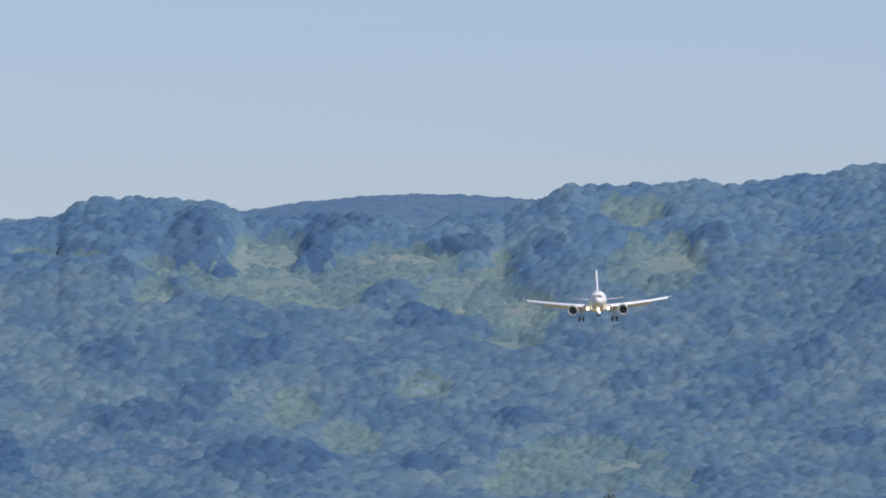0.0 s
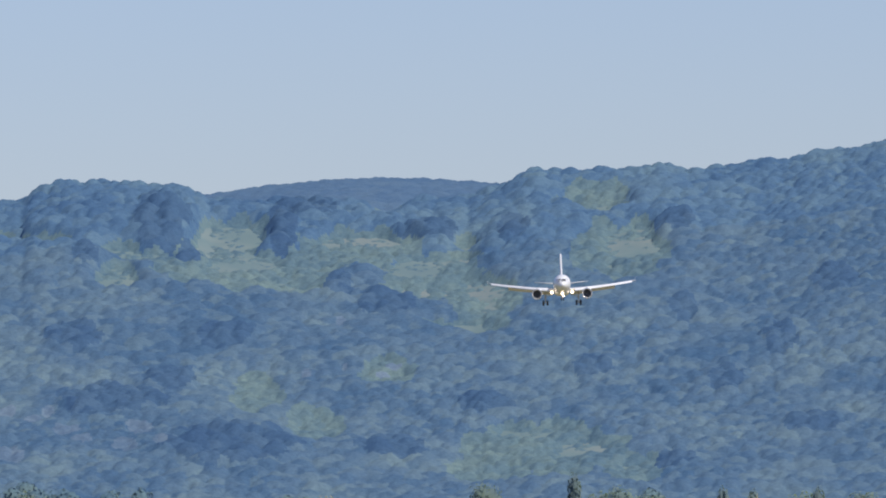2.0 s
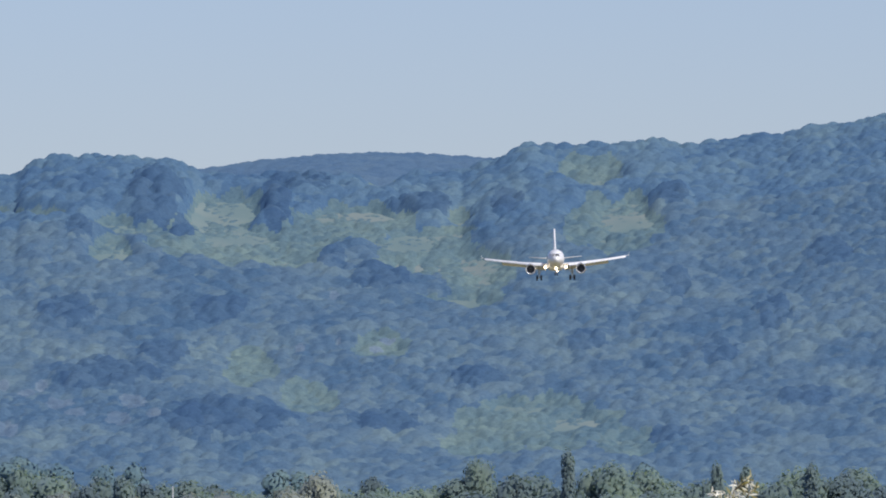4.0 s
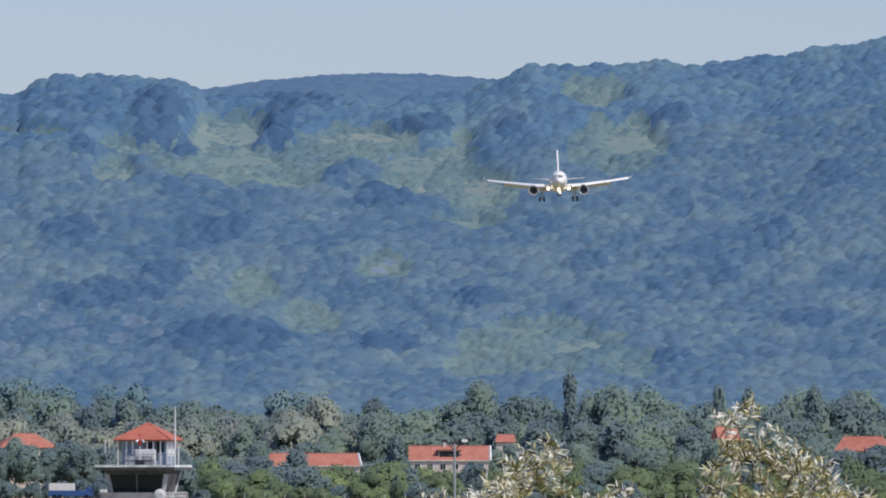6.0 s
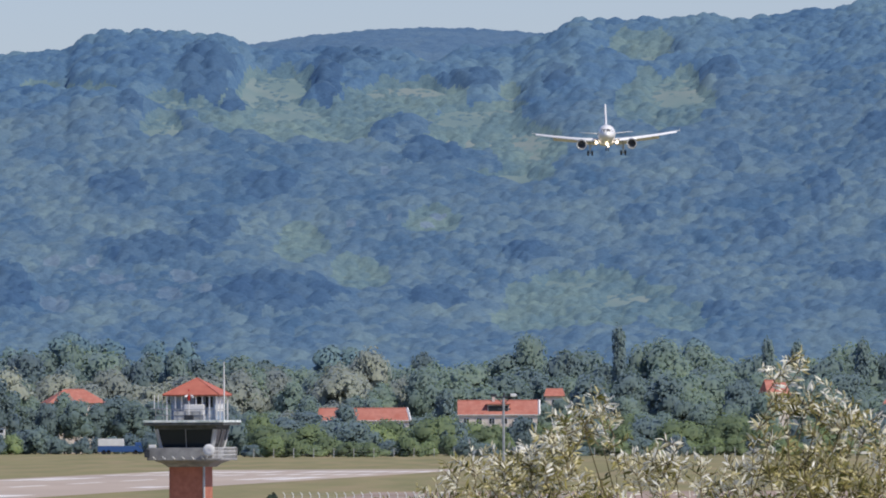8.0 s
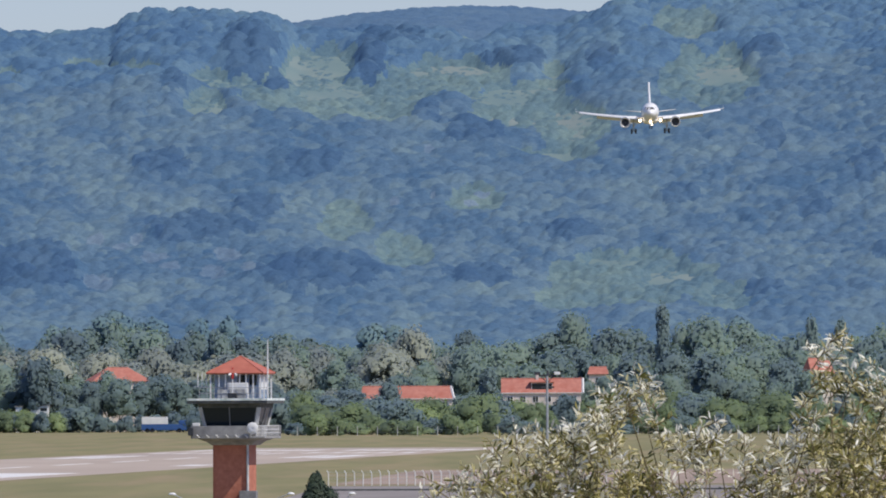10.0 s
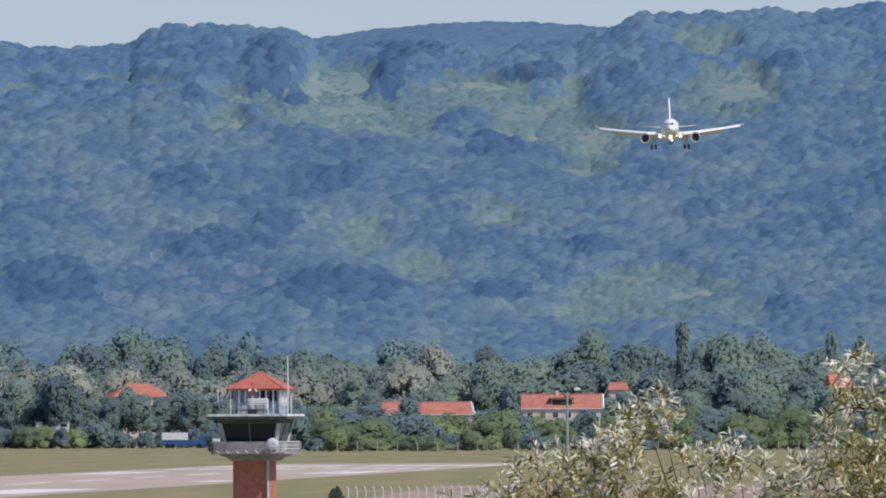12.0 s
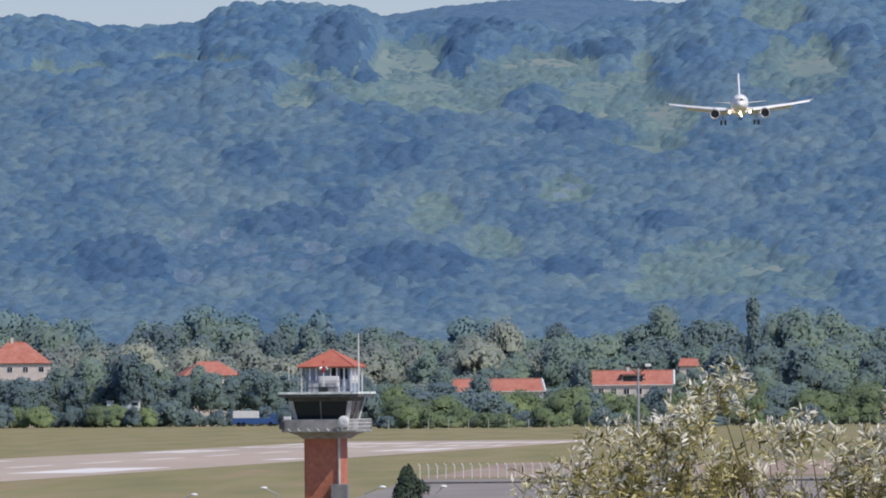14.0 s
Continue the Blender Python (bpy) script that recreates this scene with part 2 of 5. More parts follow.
def rod(bm, a, b, r0, r1=None, sides=8):
    a, b = Vector(a), Vector(b)
    r1 = r0 if r1 is None else r1
    m = Matrix.Translation((a + b) / 2) @ (b - a).to_track_quat("Z", "Y").to_matrix().to_4x4()
    bmesh.ops.create_cone(bm, cap_ends=True, segments=sides, radius1=r0, radius2=r1, depth=(b - a).length, matrix=m)
    return bm


def rings(bm, sections, cap=True):
    """Skin over a row of closed sections (lists of points of one length)."""
    rows = [[bm.verts.new(p) for p in s] for s in sections]
    n = len(rows[0])
    for r0, r1 in zip(rows, rows[1:]):
        for i in range(n):
            bm.faces.new((r0[i], r0[(i + 1) % n], r1[(i + 1) % n], r1[i]))
    if cap:
        bm.faces.new(rows[0][::-1])
        bm.faces.new(rows[-1])
    return bm


def square_ring(h, z, hy=None):
    hy = h if hy is None else hy
    return [(-h, -hy, z), (h, -hy, z), (h, hy, z), (-h, hy, z)]


# ---------------------------------------------------------------- the lie of the land
def lattice(ix, iy, seed):
    k = (ix * 374761393 + iy * 668265263 + seed * 974711) & 0x7fffffff
    k = ((k ^ (k >> 13)) * 1274126177) & 0x7fffffff
    return ((k ^ (k >> 16)) & 0xffff) / 65535.0


def drift(x, y, size, seed=0, octaves=3):
    """Smooth value noise, about -1 to 1, of the given size in metres."""
    x, y = np.asarray(x, float) / size, np.asarray(y, float) / size
    out, amp = 0, 0.6
    for o in range(octaves):
        ix, iy = np.floor(x).astype(np.int64), np.floor(y).astype(np.int64)
        fx, fy = x - ix, y - iy
        fx, fy = fx * fx * (3 - 2 * fx), fy * fy * (3 - 2 * fy)
        a, b = lattice(ix, iy, seed + o), lattice(ix + 1, iy, seed + o)
        c, d = lattice(ix, iy + 1, seed + o), lattice(ix + 1, iy + 1, seed + o)
        out = out + amp * (2 * ((a * (1 - fx) + b * fx) * (1 - fy) + (c * (1 - fx) + d * fx) * fy) - 1)
        x, y, amp = x * 2.03, y * 2.03, amp * 0.5
    return out


TOE, RIDGE, BACK = 2715.0, 3190.0, 4400.0
# the wooded skyline of the hill: bearing and elevation in thousandths, seen from the eye
CREST_B = (-246.6, -59.2, -53.4, -46.8, -41.9, -38.6, -37.5, -34.5, -31.0, -27.7, -23.0, -20.8, -19.7, -10.4, 6.6, 9.0, 11.0, 12.9, 18.1, 26.3, 29.6, 34.2, 38.6, 41.1, 44.9, 51.2, 246.6)
CREST_E = (30.9, 38.7, 38.6, 37.6, 37.9, 38.15, 39.2, 39.7, 39.95, 39.7, 39.7, 38.9, 38.1, 37.8, 38.3, 39.4, 40.08, 40.9, 41.04, 41.73, 41.18, 41.32, 42.0, 42.68, 43.37, 44.6, 52.0)


def smoothstep(a, b, x):
    q = np.clip((np.asarray(x, float) - a) / (b - a), 0, 1)
    return q * q * (3 - 2 * q)


def land(x, y):
    """Height of the ground."""
    x, y = np.asarray(x, float), np.asarray(y, float)
    near = 1.0 + (-4.4 - 1.0) * smoothstep(90, 300, y)
    z = np.where(y < 500, near, -4.4 * (1 - smoothstep(560, 650, y)))
    top = 7.2 + np.interp(1000 * x / np.maximum(y, 2600.0), CREST_B, CREST_E) * RIDGE / 1000 - 5.4
    q = np.clip((y - TOE) / (RIDGE - TOE), 0, 1)
    broad = 7.2 + np.interp(1000 * x / np.maximum(y, 2600.0), (-246.6, -59, -20, 8, 30, 51, 246.6), (30.9, 38.4, 38.9, 38.9, 41.2, 44.6, 52.0)) * RIDGE / 1000 - 5.4
    top = broad + (top - broad) * np.where(y < RIDGE, q ** 2.5, 1.0)
    climb = 0.75 * q ** 1.12 + 0.25 * smoothstep(0, 1, q)
    fold = drift(x, y, 110, 5, 2) * 5.5 * np.sin(np.pi * q)
    hill = top * climb + fold
    beyond = top - 30 * smoothstep(RIDGE, RIDGE + 250, y)
    ridge2 = 177.6 - 0.0012 * (x + 8) ** 2
    beyond = beyond + (np.maximum(ridge2, 120) - beyond) * smoothstep(RIDGE + 250, BACK, y)
    return np.where(y <= TOE, z, np.where(y < RIDGE, hill, beyond))


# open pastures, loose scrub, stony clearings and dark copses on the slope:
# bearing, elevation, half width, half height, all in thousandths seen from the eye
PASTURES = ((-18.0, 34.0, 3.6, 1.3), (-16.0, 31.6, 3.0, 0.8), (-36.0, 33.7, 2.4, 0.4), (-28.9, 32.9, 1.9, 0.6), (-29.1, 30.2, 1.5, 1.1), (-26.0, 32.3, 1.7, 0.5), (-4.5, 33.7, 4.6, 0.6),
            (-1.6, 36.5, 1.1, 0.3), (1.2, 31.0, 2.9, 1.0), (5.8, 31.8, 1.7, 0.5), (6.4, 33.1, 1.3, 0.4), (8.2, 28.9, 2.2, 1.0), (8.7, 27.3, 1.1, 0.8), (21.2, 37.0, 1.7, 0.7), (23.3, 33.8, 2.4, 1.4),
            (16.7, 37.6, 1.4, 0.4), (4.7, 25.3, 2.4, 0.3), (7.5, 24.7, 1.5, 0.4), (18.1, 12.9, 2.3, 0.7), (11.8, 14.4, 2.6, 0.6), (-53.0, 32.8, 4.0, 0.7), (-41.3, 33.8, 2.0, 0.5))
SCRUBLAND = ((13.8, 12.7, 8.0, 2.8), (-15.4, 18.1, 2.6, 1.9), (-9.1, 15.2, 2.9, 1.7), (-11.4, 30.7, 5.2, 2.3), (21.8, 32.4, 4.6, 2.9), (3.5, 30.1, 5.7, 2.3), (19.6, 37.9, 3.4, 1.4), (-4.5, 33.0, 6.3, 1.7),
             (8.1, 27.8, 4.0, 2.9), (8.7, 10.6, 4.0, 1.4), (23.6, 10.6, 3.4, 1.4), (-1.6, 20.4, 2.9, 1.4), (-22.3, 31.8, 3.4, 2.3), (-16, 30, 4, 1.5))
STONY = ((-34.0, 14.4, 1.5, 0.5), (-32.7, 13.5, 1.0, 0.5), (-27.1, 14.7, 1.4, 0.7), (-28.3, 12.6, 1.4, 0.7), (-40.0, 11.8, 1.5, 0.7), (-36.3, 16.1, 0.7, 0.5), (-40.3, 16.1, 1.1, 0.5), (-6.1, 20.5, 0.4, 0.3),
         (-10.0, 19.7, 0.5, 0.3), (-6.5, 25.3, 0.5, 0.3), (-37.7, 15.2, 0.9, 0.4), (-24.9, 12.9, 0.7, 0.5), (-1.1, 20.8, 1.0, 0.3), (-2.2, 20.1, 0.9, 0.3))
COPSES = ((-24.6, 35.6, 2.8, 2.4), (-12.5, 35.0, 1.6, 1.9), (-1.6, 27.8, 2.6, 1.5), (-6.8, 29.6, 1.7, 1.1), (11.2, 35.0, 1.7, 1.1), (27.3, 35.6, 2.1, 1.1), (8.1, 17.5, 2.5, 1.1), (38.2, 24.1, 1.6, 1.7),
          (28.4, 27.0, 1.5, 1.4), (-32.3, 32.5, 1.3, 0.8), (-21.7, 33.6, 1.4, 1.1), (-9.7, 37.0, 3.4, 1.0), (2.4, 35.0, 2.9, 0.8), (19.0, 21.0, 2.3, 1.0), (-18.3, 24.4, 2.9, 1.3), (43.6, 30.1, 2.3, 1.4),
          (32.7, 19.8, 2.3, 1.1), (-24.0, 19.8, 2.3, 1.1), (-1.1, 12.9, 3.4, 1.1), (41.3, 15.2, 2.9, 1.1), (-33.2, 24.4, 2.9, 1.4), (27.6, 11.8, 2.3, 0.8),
          # these three make the lower left slope darker
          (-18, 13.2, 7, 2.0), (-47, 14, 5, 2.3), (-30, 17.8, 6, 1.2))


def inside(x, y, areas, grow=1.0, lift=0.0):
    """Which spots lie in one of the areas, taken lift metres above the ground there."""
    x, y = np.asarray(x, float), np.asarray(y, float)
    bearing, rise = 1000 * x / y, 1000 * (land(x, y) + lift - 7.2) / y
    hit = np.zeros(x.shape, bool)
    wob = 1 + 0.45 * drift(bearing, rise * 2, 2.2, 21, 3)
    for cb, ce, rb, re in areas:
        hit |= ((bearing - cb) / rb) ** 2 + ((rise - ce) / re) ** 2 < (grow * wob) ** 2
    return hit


def ground_sheet():
    xs = np.unique(np.concatenate((np.linspace(-2600, -220, 24), np.arange(-220, 221, 3), np.linspace(220, 2600, 24))))
    ys = np.unique(np.concatenate((np.linspace(-400, 60, 12), np.arange(60, 900, 15), np.arange(900, 2600, 40), np.arange(2600, 3200, 3), np.arange(3200, 4990, 35))))
    gx, gy = np.meshgrid(xs, ys)
    verts = np.stack((gx, gy, land(gx, gy)), -1).reshape(-1, 3)
    w = len(xs)
    i, j = np.meshgrid(np.arange(w - 1), np.arange(len(ys) - 1))
    a = (j * w + i).ravel()
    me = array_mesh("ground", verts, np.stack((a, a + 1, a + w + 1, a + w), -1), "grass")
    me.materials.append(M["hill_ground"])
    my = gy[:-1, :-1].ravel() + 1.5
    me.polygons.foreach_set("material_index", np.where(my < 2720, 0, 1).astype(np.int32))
    me.polygons.foreach_set("use_smooth", np.ones(len(me.polygons), bool))
    return tagged(new("ground", me), "dry airfield grass rising to a green wooded hillside", "ground", kind="structure")


ground_sheet()

# ---------------------------------------------------------------- runway, apron and markings
RUN_SLOPE = 0.08
RUN_LEN = math.hypot(1, RUN_SLOPE)


def run_point(off, y, z):
    """A point off metres to the right of the runway's centre line, at distance y."""
    return (-59.5 + RUN_SLOPE * (y - 1030) + off * RUN_LEN, y, z)


def strip(name, pts, mat, label, category, thick=0.05):
    bm = bmesh.new()
    low = [bm.verts.new((x, y, z - thick)) for x, y, z in pts]
    top = [bm.verts.new(p) for p in pts]
    bm.faces.new(top)
    for i in range(len(pts)):
        k = (i + 1) % len(pts)
        bm.faces.new((low[i], low[k], top[k], top[i]))
    ob = part(name, bm, mat, None)
    return tagged(ob, label, category, kind="structure")


runway = strip("runway", [run_point(-22.5, 500, 0.03), run_point(22.5, 500, 0.03), run_point(22.5, 1560, 0.03), run_point(-22.5, 1560, 0.03)][::1],
               "asphalt", "worn pale asphalt runway with white markings", "runway", 0.02)


def marking(off, y0, y1, width):
    bm = bmesh.new()
    for a, b in ((y0, y1),):
        box_pts = [run_point(off - width / 2, a, 0.045), run_point(off + width / 2, a, 0.045), run_point(off + width / 2, b, 0.045), run_point(off - width / 2, b, 0.045)]
        low = [bm.verts.new((x, y, 0.031)) for x, y, z in box_pts]
        top = [bm.verts.new(p) for p in box_pts]
        bm.faces.new(top)
        for i in range(4):
            k = (i + 1) % 4
            bm.faces.new((low[i], low[k], top[k], top[i]))
    return part("painted_marking", bm, "marking", runway)


for side in (-1, 1):
    for k in range(6):
        marking(side * (3.2 + 3.3 * k), 1462, 1496, 1.9)
    marking(side * 14.5, 948, 1012, 8.0)
    marking(side * 17, 1275, 1340, 3.0)
    marking(side * 13, 1275, 1340, 2.0)
    marking(side * 17, 1120, 1142, 3.0)
    for k in range(5):
        marking(side * (4 + 3.4 * k), 1392, 1416, 1.6)
for y in range(560, 1400, 58):
    marking(0, y, y + 34, 1.0)

road = strip("apron", [(-16.5, 664, 0.03), (75, 664, 0.03), (75, 844, 0.03), (-14.5, 844, 0.03)], "apron", "grey concrete apron beside the grass", "apron", 0.1)
strip("kerb", [(-14.8, 800, 0.16), (75, 800, 0.16), (75, 801.2, 0.16), (-14.8, 801.2, 0.16)], "dark_concrete", "low dark concrete kerb across the apron", "kerb", 0.2)
strip("dirt_patch", [(-14, 862, 0.02), (75, 862, 0.02), (75, 1040, 0.02), (-8, 1040, 0.02)], "dirt", "bare pinkish dry soil beside the runway", "soil", 0.05)

# ---------------------------------------------------------------- hillside woods
ICO = {}


def ico(level):
    if level not in ICO:
        bm = bmesh.new()
        bmesh.ops.create_icosphere(bm, subdivisions=level, radius=1)
        bm.verts.ensure_lookup_table()
        ICO[level] = (np.array([v.co[:] for v in bm.verts]), np.array([[v.index for v in f.verts] for f in bm.faces]))
        bm.free()
    return ICO[level]


rng = np.random.default_rng(7)


def clump(lobes, high, tufts, leaf):
    """A far tree crown, one metre wide: leaf tufts over an uneven dome of lobes round a leafy heart. Also which way its leaves look."""
    v0, f0 = ico(1)
    vs = [v0 * (1 + rng.uniform(-0.12, 0.12, (len(v0), 1))) * np.array((0.40, 0.40, high * 0.44)) + np.array((0, 0, high * 0.40))]
    fs, ns, n = [f0], [v0], len(v0)
    for k in range(lobes):
        ang, rad = 2.4 * k + rng.uniform(-0.4, 0.4), (0.0 if k == 0 else rng.uniform(0.16, 0.30))
        c = np.array((math.cos(ang) * rad, math.sin(ang) * rad, high * (0.62 if k == 0 else rng.uniform(0.30, 0.60))))
        r = np.array((1, 1, 1.0 * high)) * rng.uniform(0.21, 0.30)
        e = rng.normal(size=(tufts, 3))
        e[:, 2] = e[:, 2] * 0.8 + 0.35
        e /= np.linalg.norm(e, axis=1)[:, None]
        u = np.cross(e, rng.normal(size=(tufts, 3)))
        u /= np.linalg.norm(u, axis=1)[:, None]
        w = np.cross(e, u) + e * rng.normal(size=(tufts, 1)) * 0.2
        q = c + e * r * rng.uniform(0.90, 1.06, (tufts, 1))
        g = leaf * rng.uniform(0.6, 1.4, (tufts, 1))
        vs.append(np.stack((q - u * g, q + w * g * 0.8, q + u * g, q - w * g * 0.8), 1).reshape(-1, 3))
        ns.append(np.repeat(e * 0.7 + c * 1.2 - np.array((0, 0, 0.5 * high)), 4, 0))
        i = n + 4 * np.arange(tufts)
        fs += [np.stack((i, i + 1, i + 2), -1), np.stack((i, i + 2, i + 3), -1)]
        n += 4 * tufts
    return np.concatenate(vs), np.concatenate(fs), np.concatenate(ns)


def plant_out(name, spots, kinds, mat, label, category, own=0.4):
    """Join many crowns into one uncountable mass. spots: rows of x, y, z, size. own: how far the shading normals follow
    each crown's shape; the rest evens out its shade.
    """
    vs, fs, ns, own_tone, n = [], [], [], [], 0
    for x, y, z, s in spots:
        v, f, g = kinds[rng.integers(len(kinds))]
        a = rng.uniform(0, 6.283)
        c, d = math.cos(a), math.sin(a)
        st = s * rng.uniform(0.8, 1.2)
        vs.append(np.stack(((v[:, 0] * c - v[:, 1] * d) * s + x, (v[:, 0] * d + v[:, 1] * c) * s + y, v[:, 2] * st + z), -1))
        ns.append(np.stack((g[:, 0] * c - g[:, 1] * d, g[:, 0] * d + g[:, 1] * c, g[:, 2]), -1))
        fs.append(f + n)
        own_tone.append(np.full(len(v), rng.random()))
        n += len(v)
    vv, ff = np.concatenate(vs), np.concatenate(fs)
    # flip every leaf face to the camera's side, so that none shades dark
    out = np.cross(vv[ff[:, 1]] - vv[ff[:, 0]], vv[ff[:, 2]] - vv[ff[:, 0]]) @ np.array((0.0, -1.0, 0.1)) < 0
    ff[out] = ff[out][:, ::-1]
    me = array_mesh(name, vv, ff, mat)
    me.attributes.new("crown_tone", 'FLOAT', 'POINT').data.foreach_set("value", np.concatenate(own_tone).astype(np.float32))
    nn = np.concatenate(ns) * own + np.array((0.1, -0.3, 0.6))
    nn /= np.linalg.norm(nn, axis=1)[:, None]
    me.polygons.foreach_set("use_smooth", np.ones(len(me.polygons), bool))
    me.normals_split_custom_set_from_vertices(nn.astype(np.float32))
    return tagged(new(name, me), label, category, kind="stuff")


def canopy(gx, gy, spread, rise, lift, seed):
    """The roof of a closed wood over a grid: crown domes of about the given spread, the highest one at each spot winning.
    rise, lift: the domes' height and the height of their rims, over the grid. Also each crown's own chance number."""
    cx, cy = np.floor(gx / spread).astype(np.int64), np.floor(gy / spread).astype(np.int64)
    best, tone = np.full(gx.shape, -99.0), np.zeros(gx.shape)
    for i in (-1, 0, 1):
        for j in (-1, 0, 1):
            ux, uy = cx + i, cy + j
            px, py = (ux + 0.1 + 0.8 * lattice(ux, uy, seed)) * spread, (uy + 0.1 + 0.8 * lattice(ux, uy, seed + 1)) * spread
            r = spread * (0.62 + 0.42 * lattice(ux, uy, seed + 2))
            ang = np.arctan2(gy - py, gx - px)
            lobed = 1 + 0.13 * np.sin(3 * ang + 6.28 * lattice(ux, uy, seed + 3)) + 0.09 * np.sin(5 * ang + 6.28 * lattice(ux, uy, seed + 4))
            d2 = ((gx - px) ** 2 + (gy - py) ** 2) / (r * lobed) ** 2
            h = lift * (0.75 + 0.5 * lattice(ux, uy, seed + 5)) + rise * (r / spread) * (1 - np.minimum(d2, 1.6))
            win = h > best
            best, tone = np.where(win, h, best), np.where(win, lattice(ux, uy, seed + 6), tone)
    leafy_relief = drift(gx, gy, 1.7, seed + 7, 2)
    return best + 0.45 * leafy_relief, tone


def wood_mesh(name, gx, gy, gz, tone, pick, mat, label, category, flat):
    """One wood of a kind: the picked squares of the grid. flat: how far the shading normals are bent to one slope
    direction, to soften shade.
    """
    rows, w = gx.shape
    i, j = np.meshgrid(np.arange(w - 1), np.arange(rows - 1))
    a = (j * w + i)[pick].ravel()
    quads = np.stack((a, a + 1, a + w + 1, a + w), -1)
    used, back = np.unique(quads, return_inverse=True)
    dzy, dzx = np.gradient(gz, gy[:, 0], gx[0])
    nn = np.stack((-dzx, -dzy, np.ones_like(gz)), -1)
    nn /= np.linalg.norm(nn, axis=-1)[..., None]
    nn = nn * (1 - flat) + np.array((0.1, -0.35, 0.93)) * flat
    nn = nn.reshape(-1, 3)[used]
    nn /= np.linalg.norm(nn, axis=1)[:, None]
    verts = np.stack((gx, gy, gz), -1).reshape(-1, 3)[used]
    me = array_mesh(name, verts, back.reshape(-1, 4), mat)
    me.polygons.foreach_set("use_smooth", np.ones(len(me.polygons), bool))
    own = me.attributes.new("crown_tone", 'FLOAT', 'POINT')
    own.data.foreach_set("value", tone.ravel()[used].astype(np.float32))
    me.normals_split_custom_set_from_vertices(nn.astype(np.float32))
    return tagged(new(name, me), label, category, kind="stuff")


tall_kinds = [clump(int(rng.integers(5, 8)), 0.85, 15, 0.08) for k in range(12)]

def softened(mask, passes=3):
    """An area's edge eased over a few metres."""
    f = mask.astype(float)
    for k in range(passes):
        for axis, reach in ((0, 2), (1, 3)):
            f = sum(np.roll(f, i, axis) for i in range(-reach, reach + 1)) / (2 * reach + 1)
    return f


gx, gy = np.meshgrid(np.arange(-192, 192, 0.72), np.arange(2716, 3204, 1.05))
g0 = land(gx, gy)
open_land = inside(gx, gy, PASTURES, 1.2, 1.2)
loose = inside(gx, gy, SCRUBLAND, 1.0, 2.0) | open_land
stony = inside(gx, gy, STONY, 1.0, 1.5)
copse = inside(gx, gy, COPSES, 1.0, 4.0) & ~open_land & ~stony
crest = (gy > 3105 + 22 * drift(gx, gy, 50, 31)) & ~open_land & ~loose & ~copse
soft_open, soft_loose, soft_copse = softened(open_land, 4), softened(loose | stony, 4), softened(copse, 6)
big = smoothstep(3040, 3140, gy + 25 * drift(gx, gy, 60, 3)) * (0.55 + 0.45 * (1 - smoothstep(-60, 0, gx)))
rise = 1.8 + 0.5 * drift(gx, gy, 40, 9, 2) + 0.9 * big + 0.8 * soft_copse
lift = 2.2 + 0.9 * drift(gx, gy, 22, 12, 2) + 1.1 * big + 0.6 * soft_copse
roof1, tone1 = canopy(gx, gy, 3.7, rise, lift, 100)
roof2, tone2 = canopy(gx, gy, 5.2, rise * 1.3, lift, 140)
large = smoothstep(-0.1, 0.1, drift(gx, gy, 30, 71, 2) + 0.25 * big + 0.5 * soft_copse - 0.15)
roof, tone = roof1 + (np.maximum(roof2, roof1 - 0.6) - roof1) * large, np.where(large > 0.5, tone2, tone1)
low_roof, low_tone = canopy(gx, gy, 3.4, np.full(gx.shape, 2.2), np.full(gx.shape, 0.6), 180)
low_roof = low_roof - 1.6 * softened(drift(gx, gy, 8, 81, 2) > 0.2, 1)
roof = roof + (low_roof - roof) * soft_loose
tone = np.where(loose | stony, low_tone, tone)
bushes, bush_tone = canopy(gx, gy, 2.6, np.full(gx.shape, 2.0), np.full(gx.shape, 0.3), 260)
bushes = bushes - 1.85 - 0.9 * drift(gx, gy, 12, 91, 2)
roof = roof + (bushes - roof) * smoothstep(0.1, 0.9, soft_open)
tone = np.where(open_land, bush_tone, tone)
gz = g0 + roof


def squares(mask):
    return mask[:-1, :-1]


# the leaf colours of all these woods carry the haze's blue
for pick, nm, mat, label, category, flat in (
        (~loose & ~stony & ~copse & ~crest, "hillside_woods", "far_woods", "dense deciduous woods covering the hillside, blue haze in their leaf colour", "woods", 0.35),
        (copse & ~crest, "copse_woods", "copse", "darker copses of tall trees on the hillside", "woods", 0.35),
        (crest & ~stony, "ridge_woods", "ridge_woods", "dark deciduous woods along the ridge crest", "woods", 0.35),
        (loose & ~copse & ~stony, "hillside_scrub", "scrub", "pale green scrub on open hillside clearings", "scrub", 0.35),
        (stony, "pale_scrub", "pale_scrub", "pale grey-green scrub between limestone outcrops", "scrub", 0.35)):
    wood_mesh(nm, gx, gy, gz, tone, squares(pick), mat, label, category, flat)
# groves of lighter trees at the foot of the hill: bearing, top elevation, half width in thousandths
GROVES = ((-57.5, 9.4, 3.2), (-52.5, 9.3, 2.4), (-38.2, 9.9, 2.8), (-34.5, 9.0, 2.0), (-44.0, 8.7, 2.4), (-11, 8.8, 2.2), (25, 9.0, 2.2), (-26.6, 9.6, 0.7), (-29.5, 9.8, 0.8))
grove = []
